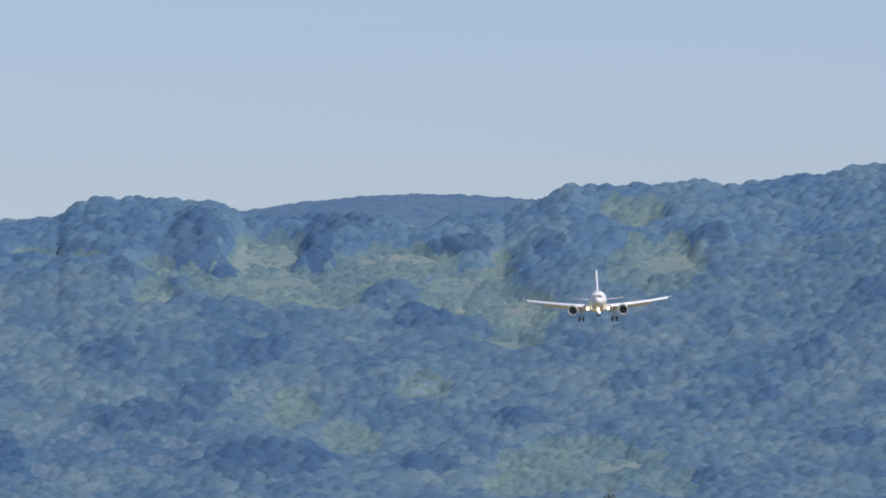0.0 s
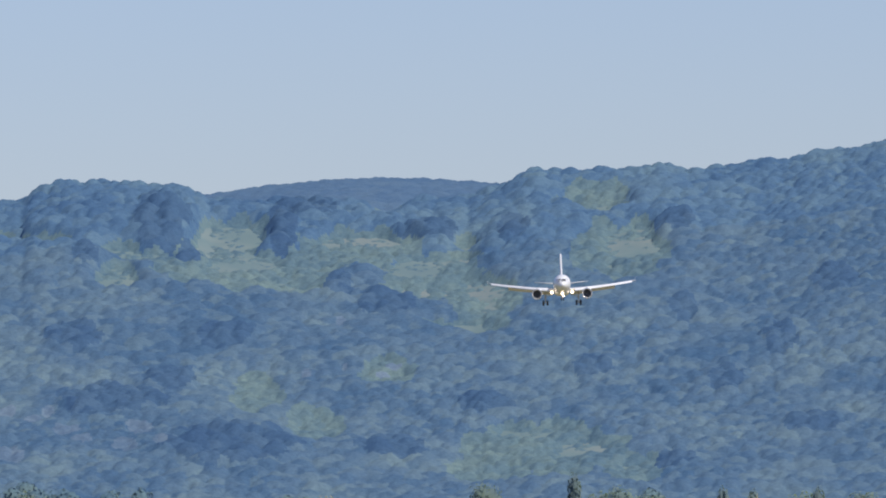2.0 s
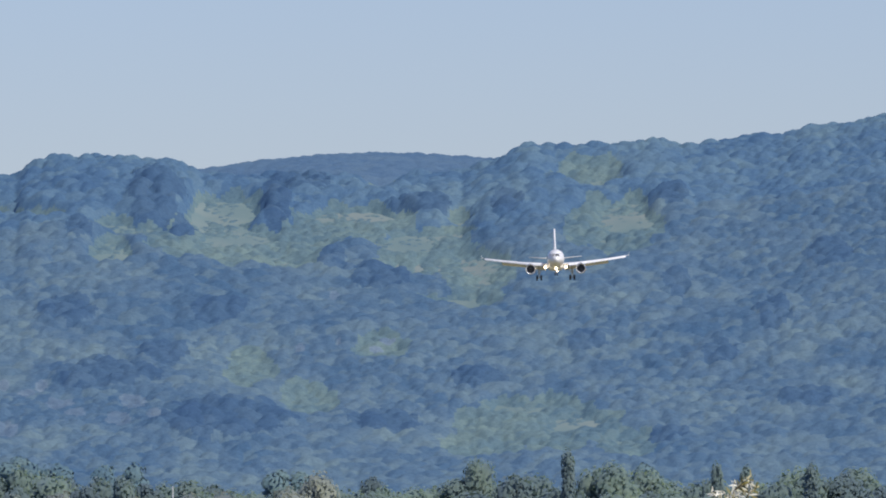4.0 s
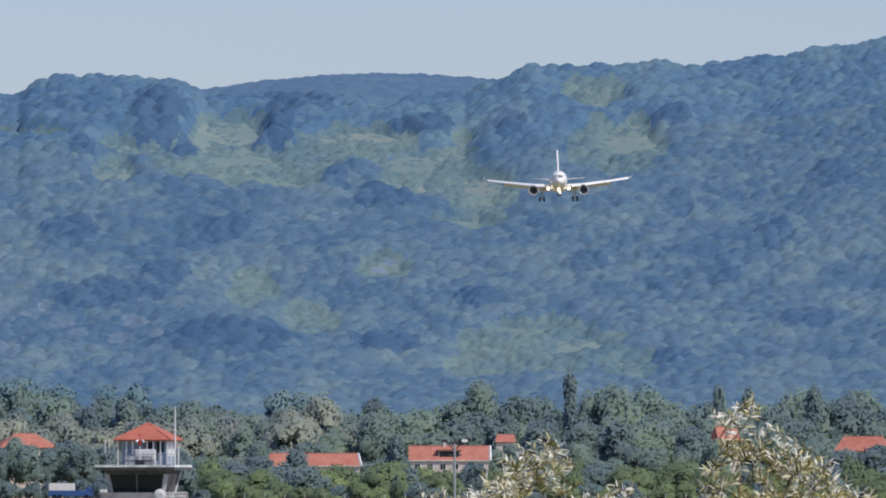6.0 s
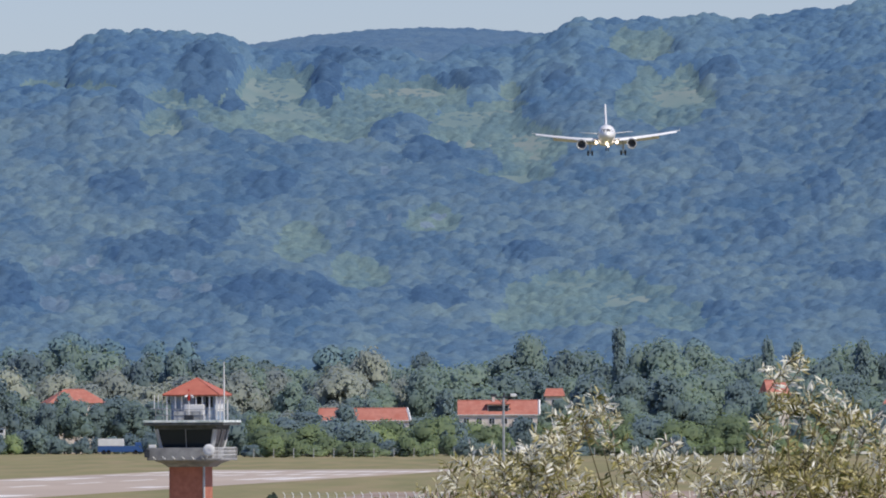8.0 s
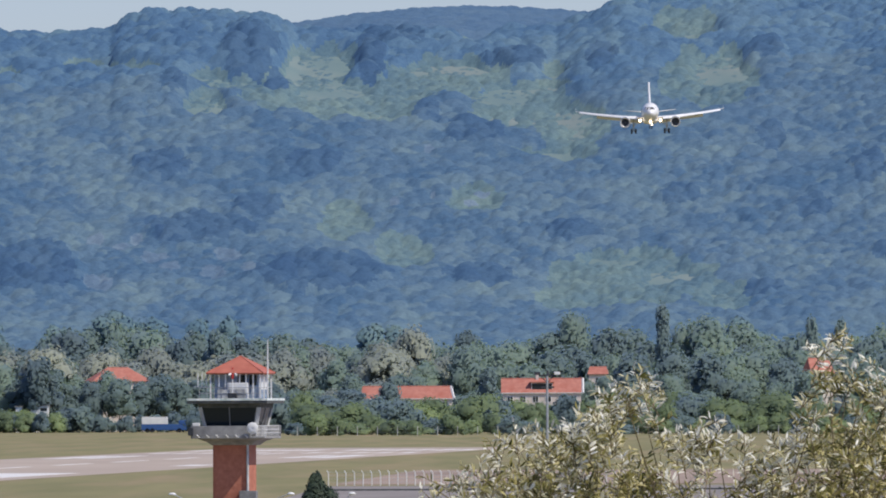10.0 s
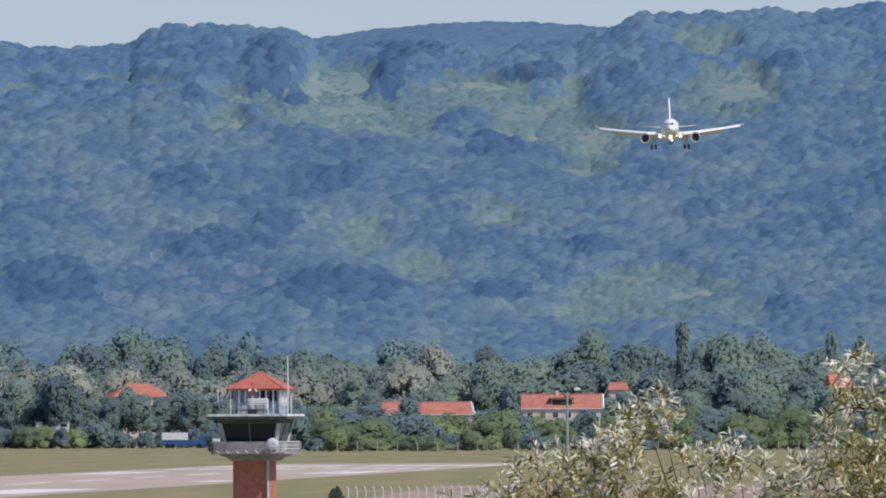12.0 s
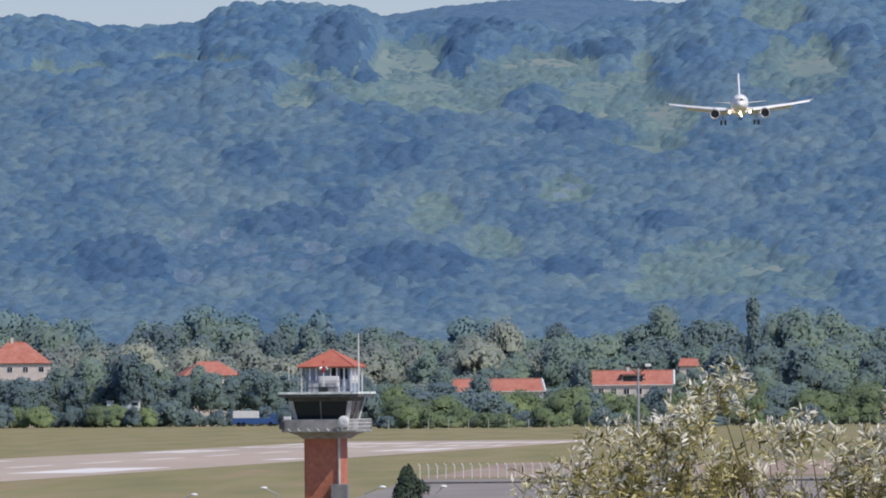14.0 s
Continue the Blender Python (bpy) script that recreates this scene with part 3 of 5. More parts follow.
for fb, fe, fw in GROVES:
    for k in range(int(18 * fw)):
        gb, gy = fb + rng.uniform(-1, 1) * fw, 2706 + rng.uniform(-5, 8)
        gx = gb * gy / 1000
        g0 = float(land(gx, gy))
        full = 7.2 + fe * gy / 1000 * (1 - 0.14 * ((gb - fb) / fw) ** 2) - g0
        crown = rng.uniform(5.0, 8.5)
        grove.append((gx, gy, g0 + full * rng.uniform(0.3, 1.0) - 0.8 * crown, crown))
grove = np.array(grove)
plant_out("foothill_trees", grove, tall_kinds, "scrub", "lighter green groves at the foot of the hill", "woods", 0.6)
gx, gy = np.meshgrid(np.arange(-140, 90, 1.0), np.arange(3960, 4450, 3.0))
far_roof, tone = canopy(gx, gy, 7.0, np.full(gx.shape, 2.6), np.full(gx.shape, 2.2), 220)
wood_mesh("distant_ridge_woods", gx, gy, land(gx, gy) + far_roof, tone, np.ones((gx.shape[0] - 1, gx.shape[1] - 1), bool), "blue_ridge", "woods on the distant ridge, blue haze in their leaf colour", "woods", 0.6)


# ---------------------------------------------------------------- trees of the plain
def leafy(lobes, leaves, leaf, core=0.76):
    """Leaf tufts over lobes (rows of centre and radii), with a rough inner mass. Arrays of triangles, and which way the leaves look."""
    vs, fs, ns, n = [], [], [], 0
    v0, f0 = ico(1)
    heart = np.mean([c[:3] for c in lobes], 0)
    for cx, cy, cz, rx, ry, rz in lobes:
        c, r = np.array((cx, cy, cz)), np.array((rx, ry, rz))
        out = (c - heart) / (np.linalg.norm(c - heart) + 1e-6)
        v = v0 * (1 + rng.uniform(-0.14, 0.14, (len(v0), 1))) * r * core + c
        vs.append(v)
        ns.append(v0 * 0.8 + out * 0.5)
        fs.append(f0 + n)
        n += len(v)
        d = rng.normal(size=(leaves, 3))
        d /= np.linalg.norm(d, axis=1)[:, None]
        q = c + d * r * rng.uniform(0.74, 1.15, (leaves, 1))
        u = rng.normal(size=(leaves, 3))
        u -= d * (u * d).sum(1)[:, None] * 0.9
        u /= np.linalg.norm(u, axis=1)[:, None]
        w = np.cross(d + 0.4 * rng.normal(size=(leaves, 3)), u)
        w /= np.linalg.norm(w, axis=1)[:, None]
        w *= np.sign((np.cross(u, w) * d).sum(1))[:, None]
        s = leaf * rng.uniform(0.6, 1.6, (leaves, 1))
        quad = np.stack((q - u * s, q - w * s * 0.6, q + u * s, q + w * s * 0.6), 1).reshape(-1, 3)
        ns.append(np.repeat(d * 0.8 + out * 0.5, 4, 0))
        k = n + 4 * np.arange(leaves)
        vs.append(quad)
        fs.append(np.stack((k, k + 1, k + 2), -1))
        fs.append(np.stack((k, k + 2, k + 3), -1))
        n += len(quad)
    return np.concatenate(vs), np.concatenate(fs), np.concatenate(ns)


def crown_lobes(wide, low, high, count, taper=0.75, flat=0.0):
    """Lobes that fill an uneven egg from low to high."""
    out = []
    for k in range(count):
        q = (k + 0.5) / count
        z = low + (high - low) * (0.15 + 0.75 * q)
        span = wide / 2 * math.sin(math.pi * (0.22 + 0.68 * q) ** taper) ** 0.7
        a, rad = 2.4 * k + rng.uniform(-0.5, 0.5), span * rng.uniform(0.2, 0.78)
        r = wide * rng.uniform(0.13, 0.25)
        out.append((math.cos(a) * rad, math.sin(a) * rad, z, r, r, min(r * rng.uniform(0.7, 1.1), (high - low) * 0.3)))
    return out


def tree(name, label, category, wide, high, bole, lobes, mat, leaves=150, leaf=0.55, bare=0.25, column=False, group=""):
    """A tree with a tapered trunk, limbs and a leafy crown; the base is the origin."""
    t = thing(name, label, category, None, group)
    bm = bmesh.new()
    r = bole
    top = high * (0.8 if column else 0.62)
    rod(bm, (0, 0, -0.6), (0.1, 0, high * 0.3), r, r * 0.7, 8)
    rod(bm, (0.1, 0, high * 0.3), (0, 0.1, top), r * 0.7, r * 0.25, 7)
    cl = crown_lobes(wide, high * bare, high, lobes)
    if column:
        cl = [(c[0] * 0.5, c[1] * 0.5, c[2], wide * 0.36, wide * 0.36, high * 0.13) for c in cl]
    for c in cl[::2]:
        rod(bm, (0, 0, max(high * 0.22, c[2] - high * 0.25)), (c[0], c[1], c[2]), r * 0.35, r * 0.1, 5)
    part("trunk", bm, "bark", t)
    v, f, looks = leafy(cl, leaves, leaf)
    v[:, 2] *= high / v[:, 2].max()
    me = array_mesh("crown", v, f, mat)
    looks = looks * 0.55 + np.array((0, 0, 0.45))
    looks /= np.linalg.norm(looks, axis=1)[:, None]
    me.polygons.foreach_set("use_smooth", np.ones(len(me.polygons), bool))
    me.normals_split_custom_set_from_vertices(looks.astype(np.float32))
    crown = new("crown", me)
    crown.parent = t
    return t


SPECIES = {}
for k in range(3):
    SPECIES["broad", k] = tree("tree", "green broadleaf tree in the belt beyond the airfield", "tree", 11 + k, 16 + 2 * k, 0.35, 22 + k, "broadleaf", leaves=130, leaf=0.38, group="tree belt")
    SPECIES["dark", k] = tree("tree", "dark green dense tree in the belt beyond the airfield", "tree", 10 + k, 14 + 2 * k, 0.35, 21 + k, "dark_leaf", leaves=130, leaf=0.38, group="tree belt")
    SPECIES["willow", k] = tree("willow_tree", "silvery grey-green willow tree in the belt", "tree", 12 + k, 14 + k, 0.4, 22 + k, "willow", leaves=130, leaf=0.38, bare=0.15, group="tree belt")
    SPECIES["hedge", k] = tree("shrub", "bright green bushy shrub along the airfield edge", "shrub", 9 + k, 6.5, 0.14, 14, "hedge", leaves=110, leaf=0.32, bare=0.02, group="airfield shrubs")
    SPECIES["low", k] = tree("shrub", "dark green bushy shrub along the airfield edge", "shrub", 8 + k, 6.5, 0.14, 14, "dark_leaf", leaves=110, leaf=0.32, bare=0.02, group="airfield shrubs")
for k in range(2):
    SPECIES["column", k] = tree("poplar_tree", "dark slender columnar poplar tree", "tree", 4.2, 20, 0.25, 11, "dark_leaf", 220, 0.34, 0.08, True, group="poplars")
USED = set()


def grow(kind, bearing, dist, top, wide=0.0):
    """Stand a tree at a bearing (thousandths, right of +y), its top at the elevation top (thousandths)."""
    key = (kind, int(rng.integers(2 if kind == "column" else 3)))
    proto = SPECIES[key]
    xx = bearing * dist / 1000
    z0 = float(land(xx, dist)) - 0.1
    high = max(2.5, 7.2 + top * dist / 1000 - z0)
    own_high = {"hedge": 6.5, "low": 6.5, "column": 20}.get(kind, {"broad": 16 + 2 * key[1], "dark": 14 + 2 * key[1], "willow": 14 + key[1]}.get(kind, 15))
    own_wide = {"hedge": 9 + key[1], "low": 8 + key[1], "column": 4.2, "broad": 11 + key[1], "dark": 10 + key[1], "willow": 12 + key[1]}[kind]
    sz = high / own_high
    sx = wide / own_wide if wide else max(0.75, min(1.35, sz)) * rng.uniform(0.85, 1.15)
    if key in USED:
        ob = copy_thing(proto, Matrix())
    else:
        ob = proto
        USED.add(key)
    ob.matrix_basis = pose(xx, dist, z0, 0, 0, rng.uniform(0, 360)) @ Matrix.Diagonal((sx, sx, sz, 1))
    return ob


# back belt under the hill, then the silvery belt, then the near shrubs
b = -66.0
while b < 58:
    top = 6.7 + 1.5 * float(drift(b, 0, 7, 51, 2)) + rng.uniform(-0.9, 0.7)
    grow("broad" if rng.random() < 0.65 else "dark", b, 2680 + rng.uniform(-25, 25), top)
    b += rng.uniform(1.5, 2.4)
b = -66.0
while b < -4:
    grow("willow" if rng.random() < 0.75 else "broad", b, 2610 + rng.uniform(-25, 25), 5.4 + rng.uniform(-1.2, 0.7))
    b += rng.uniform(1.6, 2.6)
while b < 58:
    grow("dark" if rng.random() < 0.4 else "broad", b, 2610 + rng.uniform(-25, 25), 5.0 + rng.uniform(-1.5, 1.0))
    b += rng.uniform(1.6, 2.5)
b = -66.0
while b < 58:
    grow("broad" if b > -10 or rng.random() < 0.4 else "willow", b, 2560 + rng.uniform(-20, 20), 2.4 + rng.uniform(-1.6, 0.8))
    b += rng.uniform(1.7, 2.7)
# dark copses at the airfield's left edge, before the houses
for b, top in ((-64, 1.6), (-61.5, 1.9), (-59.5, 1.2), (-57.5, 1.5), (-55.5, 1.9), (-53.2, 3.6), (-51.5, 2.2), (-50.2, 4.4), (-48.3, 2.5), (-45.8, 4.8), (-44.4, 3.5), (-42.5, 1.8),
               (-40.6, 2.4), (-39.0, 3.4), (-37.8, 2.7), (-35.8, 2.3), (-33.6, 3.0), (-32, 2.6), (-30, 2.4), (-28.5, 1.6), (-26.3, 2.0), (-24.3, 1.2), (-22.4, 2.2), (-20.5, 0.8)):
    grow("dark" if rng.random() < 0.7 else "broad", b, 2450 + rng.uniform(-12, 12), top)
# shrubs along the fence
b = -66.0
while b < -20:
    grow("low" if rng.random() < 0.9 else "hedge", b, 2425 + rng.uniform(-10, 10), (-0.7 if -50 < b < -43.5 else -0.3) + rng.uniform(-0.9, 0.5))
    b += rng.uniform(1.5, 2.4)
b = -29.0
while b < 58:
    grow("low" if rng.random() < 0.3 else "hedge", b, 2330 + rng.uniform(-40, 40), 0.8 + rng.uniform(-1.0, 0.5))
    b += rng.uniform(1.3, 2.1)
b = -20.0
while b < 58:
    grow("low" if rng.random() < 0.3 else "hedge", b, 2160 + rng.uniform(-25, 25), -1.5 + rng.uniform(-0.7, 0.5))
    b += rng.uniform(1.5, 2.3)
# the tall ones that stand out
for kind, b, dist, top, wide in (("column", 17.3, 2640, 10.3, 4.5), ("column", 32.4, 2640, 8.9, 4.2), ("column", 35.3, 2640, 8.6, 4.4), ("column", 42, 2640, 8.8, 5),
                                 ("column", -0.4, 2440, 3.7, 5.6), ("broad", 22, 2680, 9.0, 17), ("broad", 25.5, 2690, 8.0, 17), ("broad", 19.5, 2685, 8.4, 13),
                                 ("broad", 8.0, 2670, 9.3, 13), ("dark", -2.5, 2700, 7.5, 12), ("broad", -38, 2690, 8.6, 13), ("willow", -8.2, 2650, 8.0, 16),
                                 ("willow", -11.5, 2620, 6.5, 15), ("dark", -14.5, 2350, 1.5, 13), ("dark", -17, 2345, 0.8, 12), ("broad", 40, 2680, 8.3, 15), ("broad", 47, 2690, 8.2, 18), ("dark", -10.4, 2383, 2.1, 9), ("hedge", -46.9, 2418, -0.85, 9), ("hedge", -44.4, 2418, -0.8, 8), ("hedge", -49.6, 2418, -0.5, 7), ("dark", -59.3, 2455, 2.1, 12), ("dark", -57.2, 2452, 2.3, 11), ("dark", -55.2, 2455, 2.0, 11), ("broad", 11.3, 2430, 2.6, 10), ("broad", 9.6, 2425, 2.3, 8), ("broad", 32, 2420, 3.2, 10), ("broad", 45, 2400, 2.2, 12), ("dark", 48.5, 2400, 2.6, 12)):
    grow(kind, b, dist, top, wide)
for key, proto in SPECIES.items():
    if key not in USED:
        for o in (*proto.children_recursive, proto):
            bpy.data.objects.remove(o)


# ---------------------------------------------------------------- control tower
def control_tower():
    t = thing("control_tower", "old brick-red control tower with a dark-glazed cab and red pyramid roof", "tower", pose(-17.7, 680, float(land(-17.7, 680)), 0, 0, -11))
    E0 = -float(land(-17.7, 680))
    Z = lambda z: z + E0
    # shaft: a facing in wide courses over a square core, with a pale corner pilaster
    bm = bmesh.new()
    rings(bm, [square_ring(1.27, -0.4), square_ring(1.27, Z(4.35))])
    bmesh.ops.bevel(bm, geom=[e for e in bm.edges if abs(e.verts[0].co.z - e.verts[1].co.z) > 1], offset=0.12, segments=3, affect='EDGES')
    part("shaft", bm, "brick_red", t, "brick-red facing").location.x = -0.1
    bm = bmesh.new()
    rod(bm, (1.12, -1.36, -0.3), (1.12, -1.36, Z(4.4)), 0.085, sides=10)
    part("drainpipe", bm, "pale_concrete", t, "pale grey drainpipe")
    bm = box(bmesh.new(), 0.6, 1.8, -1.75, -1.2, -0.3, Z(1.15), 0.04)
    part("service_box", bm, "concrete", t)
    # flared collar and gallery
    bm = bmesh.new()
    rings(bm, [square_ring(1.40, Z(4.28)), square_ring(1.7, Z(4.52)), square_ring(2.15, Z(4.70)), square_ring(2.2, Z(4.76))])
    part("collar", bm, "concrete", t)
    G = 2.62
    bm = box(bmesh.new(), -G, G, -G, G, Z(4.74), Z(4.88), 0.03)
    gallery = part("gallery", bm, "concrete", t, "weathered concrete gallery")
    for x0, x1, y0, y1 in ((-G, 1.5, -G, -G + 0.1), (-G, -G + 0.1, -G + 0.1, G - 0.1), (-G, G, G - 0.1, G)):
        part("parapet", box(bmesh.new(), x0, x1, y0, y1, Z(4.88), Z(5.60), 0.02), "concrete", gallery)
    for k in range(6):
        part("bracket", rod(bmesh.new(), (-2.0 + 0.68 * k, -G - 0.03, Z(4.82)), (-2.15 + 0.68 * k, -G - 0.18, Z(5.0)), 0.03), "white_metal", gallery)
    for k in range(10):
        y = -G + 0.06 + 0.57 * k
        part("rail_post", rod(bmesh.new(), (G - 0.06, y, Z(4.88)), (G - 0.06, y, Z(5.62)), 0.018, sides=6), "white_metal", gallery)
    for k in range(3):
        part("rail_post", rod(bmesh.new(), (1.62 + 0.4 * k, -G + 0.06, Z(4.88)), (1.62 + 0.4 * k, -G + 0.06, Z(5.62)), 0.018, sides=6), "white_metal", gallery)
    for z in (5.12, 5.37, 5.62):
        part("rail_bar", rod(bmesh.new(), (G - 0.06, -G + 0.06, Z(z)), (G - 0.06, G - 0.06, Z(z)), 0.018, sides=6), "white_metal", gallery)
        part("rail_bar", rod(bmesh.new(), (1.5, -G + 0.06, Z(z)), (G - 0.06, -G + 0.06, Z(z)), 0.018, sides=6), "white_metal", gallery)
    # cab: sills, leaning mullions, dark panes
    bm = bmesh.new()
    rings(bm, [square_ring(1.78, Z(4.86)), square_ring(1.84, Z(5.62))])
    part("cab_wall", bm, "concrete", t)
    bm = bmesh.new()
    rings(bm, [square_ring(2.12, Z(6.86)), square_ring(2.2, Z(7.16))])
    part("lintel", bm, "dark_concrete", t)
    lo, hi, zl, zh = 1.82, 2.10, Z(5.62), Z(6.86)

    def pane(a, b, turn):
        bm = bmesh.new()
        inner = 0.05
        pts = [(a * lo, -lo, zl), (b * lo, -lo, zl), (b * hi, -hi, zh), (a * hi, -hi, zh)]
        out = [bm.verts.new(p) for p in pts]
        back = [bm.verts.new((p[0], p[1] + inner, p[2])) for p in pts]
        bm.faces.new(out)
        bm.faces.new(back[::-1])
        for i in range(4):
            k = (i + 1) % 4
            bm.faces.new((out[k], out[i], back[i], back[k]))
        bm.transform(Matrix.Rotation(turn, 4, 'Z'))
        part("window_pane", bm, "glass", t, "dark tinted pane")

    for q in range(4):
        turn = q * math.pi / 2
        pane(-0.92, -0.02, turn)
        pane(0.02, 0.92, turn)
        for a, wdt in ((-0.96, 0.10), (0.0, 0.035), (0.96, 0.10)):
            bm = bmesh.new()
            rod(bm, (a * lo, -lo - 0.02, zl - 0.05), (a * hi, -hi - 0.02, zh + 0.03), wdt, wdt, 6)
            bm.transform(Matrix.Rotation(turn, 4, 'Z'))
            part("mullion", bm, "pale_concrete" if wdt > 0.06 else "concrete", t)
    part("cab_core", box(bmesh.new(), -1.55, 1.55, -1.55, 1.55, Z(5.5), Z(7.0)), "dark_metal", t)
    # roof slab with stained flashing
    S = 2.80
    slab = part("roof_slab", box(bmesh.new(), -S, S, -S, S, Z(7.14), Z(7.34), 0.03), "dark_concrete", t)
    for x0, x1, y0, y1 in ((-S - 0.04, S + 0.04, -S - 0.04, -S + 0.02), (-S - 0.04, S + 0.04, S - 0.02, S + 0.04), (-S - 0.04, -S + 0.02, -S + 0.02, S - 0.02), (S - 0.02, S + 0.04, -S + 0.02, S - 0.02)):
        part("flashing", box(bmesh.new(), x0, x1, y0, y1, Z(7.34), Z(7.5), 0.015), "flashing", slab, "green-stained pale flashing")
    # roof terrace: rail, equipment, lantern room with red roof
    for k in range(9):
        x = -2.1 + 0.525 * k
        part("terrace_post", rod(bmesh.new(), (x, -2.1, Z(7.34)), (x, -2.1, Z(8.2)), 0.02, sides=6), "steel", t)
    for z in (7.85, 8.24):
        part("terrace_rail", rod(bmesh.new(), (-2.1, -2.1, Z(z)), (2.1, -2.1, Z(z)), 0.022, sides=6), "steel", t)
        part("terrace_rail", rod(bmesh.new(), (2.1, -2.1, Z(z)), (2.1, 2.1, Z(z)), 0.022, sides=6), "steel", t)
    part("terrace_panel", box(bmesh.new(), -1.2, 0.8, -2.08, -2.04, Z(7.4), Z(8.12), 0.01), "pale_concrete", t)
    part("equipment_box", box(bmesh.new(), -0.55, 0.9, -1.95, -1.3, Z(7.34), Z(8.58), 0.05), "white_metal", t, "pale grey equipment box")
    part("black_case", box(bmesh.new(), -0.36, 0.26, -2.6, -2.25, Z(7.34), Z(7.86), 0.04), "dark_metal", t)
    part("lamp_post", rod(bmesh.new(), (-0.1, -2.2, Z(7.34)), (-0.1, -2.2, Z(9.05)), 0.035), "white_metal", t)
    part("obstruction_light", rod(bmesh.new(), (-0.1, -2.2, Z(8.85)), (-0.1, -2.2, Z(9.2)), 0.11, 0.09, 10), "red_lamp", t, "red obstruction light")
    part("obstruction_light", rod(bmesh.new(), (-0.1, -2.2, Z(9.5)), (-0.1, -2.2, Z(9.62)), 0.07, 0.05, 10), "red_lamp", t, "red obstruction light")
    part("spotlight", rod(bmesh.new(), (-0.35, -2.3, Z(9.1)), (-0.2, -2.15, Z(9.2)), 0.09, 0.06, 10), "white_metal", t)
    part("spotlight", rod(bmesh.new(), (0.2, -2.3, Z(9.1)), (0.05, -2.15, Z(9.2)), 0.09, 0.06, 10), "white_metal", t)
    room = part("lantern_room", box(bmesh.new(), -1.6, 1.5, -1.1, 1.6, Z(7.34), Z(9.15), 0.02), "blue_panel", t, "blue-grey panelled room")
    part("room_window", box(bmesh.new(), 0.05, 0.7, -1.14, -1.1, Z(8.55), Z(9.1)), "glass", room)
    part("room_window", box(bmesh.new(), 0.85, 1.35, -1.14, -1.1, Z(8.4), Z(9.1)), "glass", room)
    part("white_panel", box(bmesh.new(), 1.5, 1.55, -1.0, 1.5, Z(8.1), Z(9.12)), "white_metal", room, "white side panel")
    for x in (-1.75, -1.15, -0.7, 0.3, 0.75, 1.25, 1.75):
        part("post", box(bmesh.new(), x - 0.045, x + 0.045, -1.8, -1.71, Z(7.34), Z(9.22)), "white_metal", t)
    for y in (-0.6, 0.6, 1.75):
        part("post", box(bmesh.new(), 1.71, 1.8, y - 0.045, y + 0.045, Z(7.34), Z(9.22)), "white_metal", t)
    bm = bmesh.new()
    rings(bm, [square_ring(1.98, Z(9.16)), square_ring(2.02, Z(9.25)), square_ring(0.06, Z(10.40))])
    roof = part("pyramid_roof", bm, "tower_roof", t, "red sheet pyramid roof")
    for sx, sy in ((-1, -1), (1, -1), (1, 1), (-1, 1)):
        part("ridge_cap", rod(bmesh.new(), (sx * 2.0, sy * 2.0, Z(9.27)), (0, 0, Z(10.42)), 0.04, sides=6), "tower_roof", roof)
    part("antenna", rod(bmesh.new(), (2.2, -1.4, Z(7.34)), (2.2, -1.4, Z(9.6)), 0.05, sides=8), "white_metal", t)
    part("antenna", rod(bmesh.new(), (2.2, -1.4, Z(9.6)), (2.2, -1.4, Z(11.5)), 0.05, 0.03, sides=8), "white_metal", t, "tall white rod antenna")
    for k, x in enumerate((-2.25, -2.0, -1.75, -1.5)):
        part("whip_antenna", rod(bmesh.new(), (x, -1.9 + 0.2 * k, Z(8.3)), (x, -1.9 + 0.2 * k, Z(9.25)), 0.03, sides=6), "white_metal", t)
    part("antenna_boom", rod(bmesh.new(), (-2.6, -1.6, Z(8.3)), (-1.55, -1.6, Z(8.3)), 0.03, sides=6), "steel", t)
    for o in t.children:
        if o.name.split(".")[0] in ("lantern_room", "post", "pyramid_roof", "equipment_box", "black_case", "lamp_post", "obstruction_light", "spotlight", "antenna", "terrace_panel"):
            o.location.x += 0.36
    # things fixed to the gallery
    part("siren_box", box(bmesh.new(), -2.5, -2.0, -2.6, -2.35, Z(5.60), Z(5.82), 0.04), "white_metal", t)
    part("air_unit", box(bmesh.new(), -2.75, -2.4, -2.85, -2.62, Z(4.95), Z(5.5), 0.04), "dark_metal", t)
    bm = bmesh.new()
    prof = [(0.0, 0.0), (0.15, 0.018), (0.30, 0.07), (0.41, 0.14)]
    rings(bm, [[(r * math.cos(a), -h, r * math.sin(a)) for a in [i * math.pi / 10 for i in range(20)]] for r, h in [(0.02, 0)] + prof[1:] + [(0.40, 0.16), (0.02, 0.03)]])
    bm.transform(Matrix.Translation((1.8, -2.75, Z(5.45))))
    part("dish", bm, "white_metal", t, "white dish antenna", True)
    return t


control_tower()


# ---------------------------------------------------------------- lamps, fence and small things of the airfield
def street_lamp(x, y, top, arm):
    z0 = float(land(x, y))
    t = thing("street_lamp", "slender grey steel street lamp with a pale head", "street lamp", pose(x, y, z0), "apron street lamps")
    h = top - z0
    part("pole", rod(bmesh.new(), (0, 0, -0.3), (0, 0, h - 0.35), 0.07, 0.04), "steel", t)
    part("arm", rod(bmesh.new(), (0, 0, h - 0.35), (arm, 0, h), 0.035, 0.03), "steel", t)
    bm = bmesh.new()
    bmesh.ops.create_uvsphere(bm, u_segments=12, v_segments=8, radius=1, matrix=Matrix.Translation((arm * 1.15, 0, h + 0.02)) @ Matrix.Diagonal((0.21, 0.13, 0.09, 1)))
    part("lamp_head", bm, "white_metal", t, "", True)


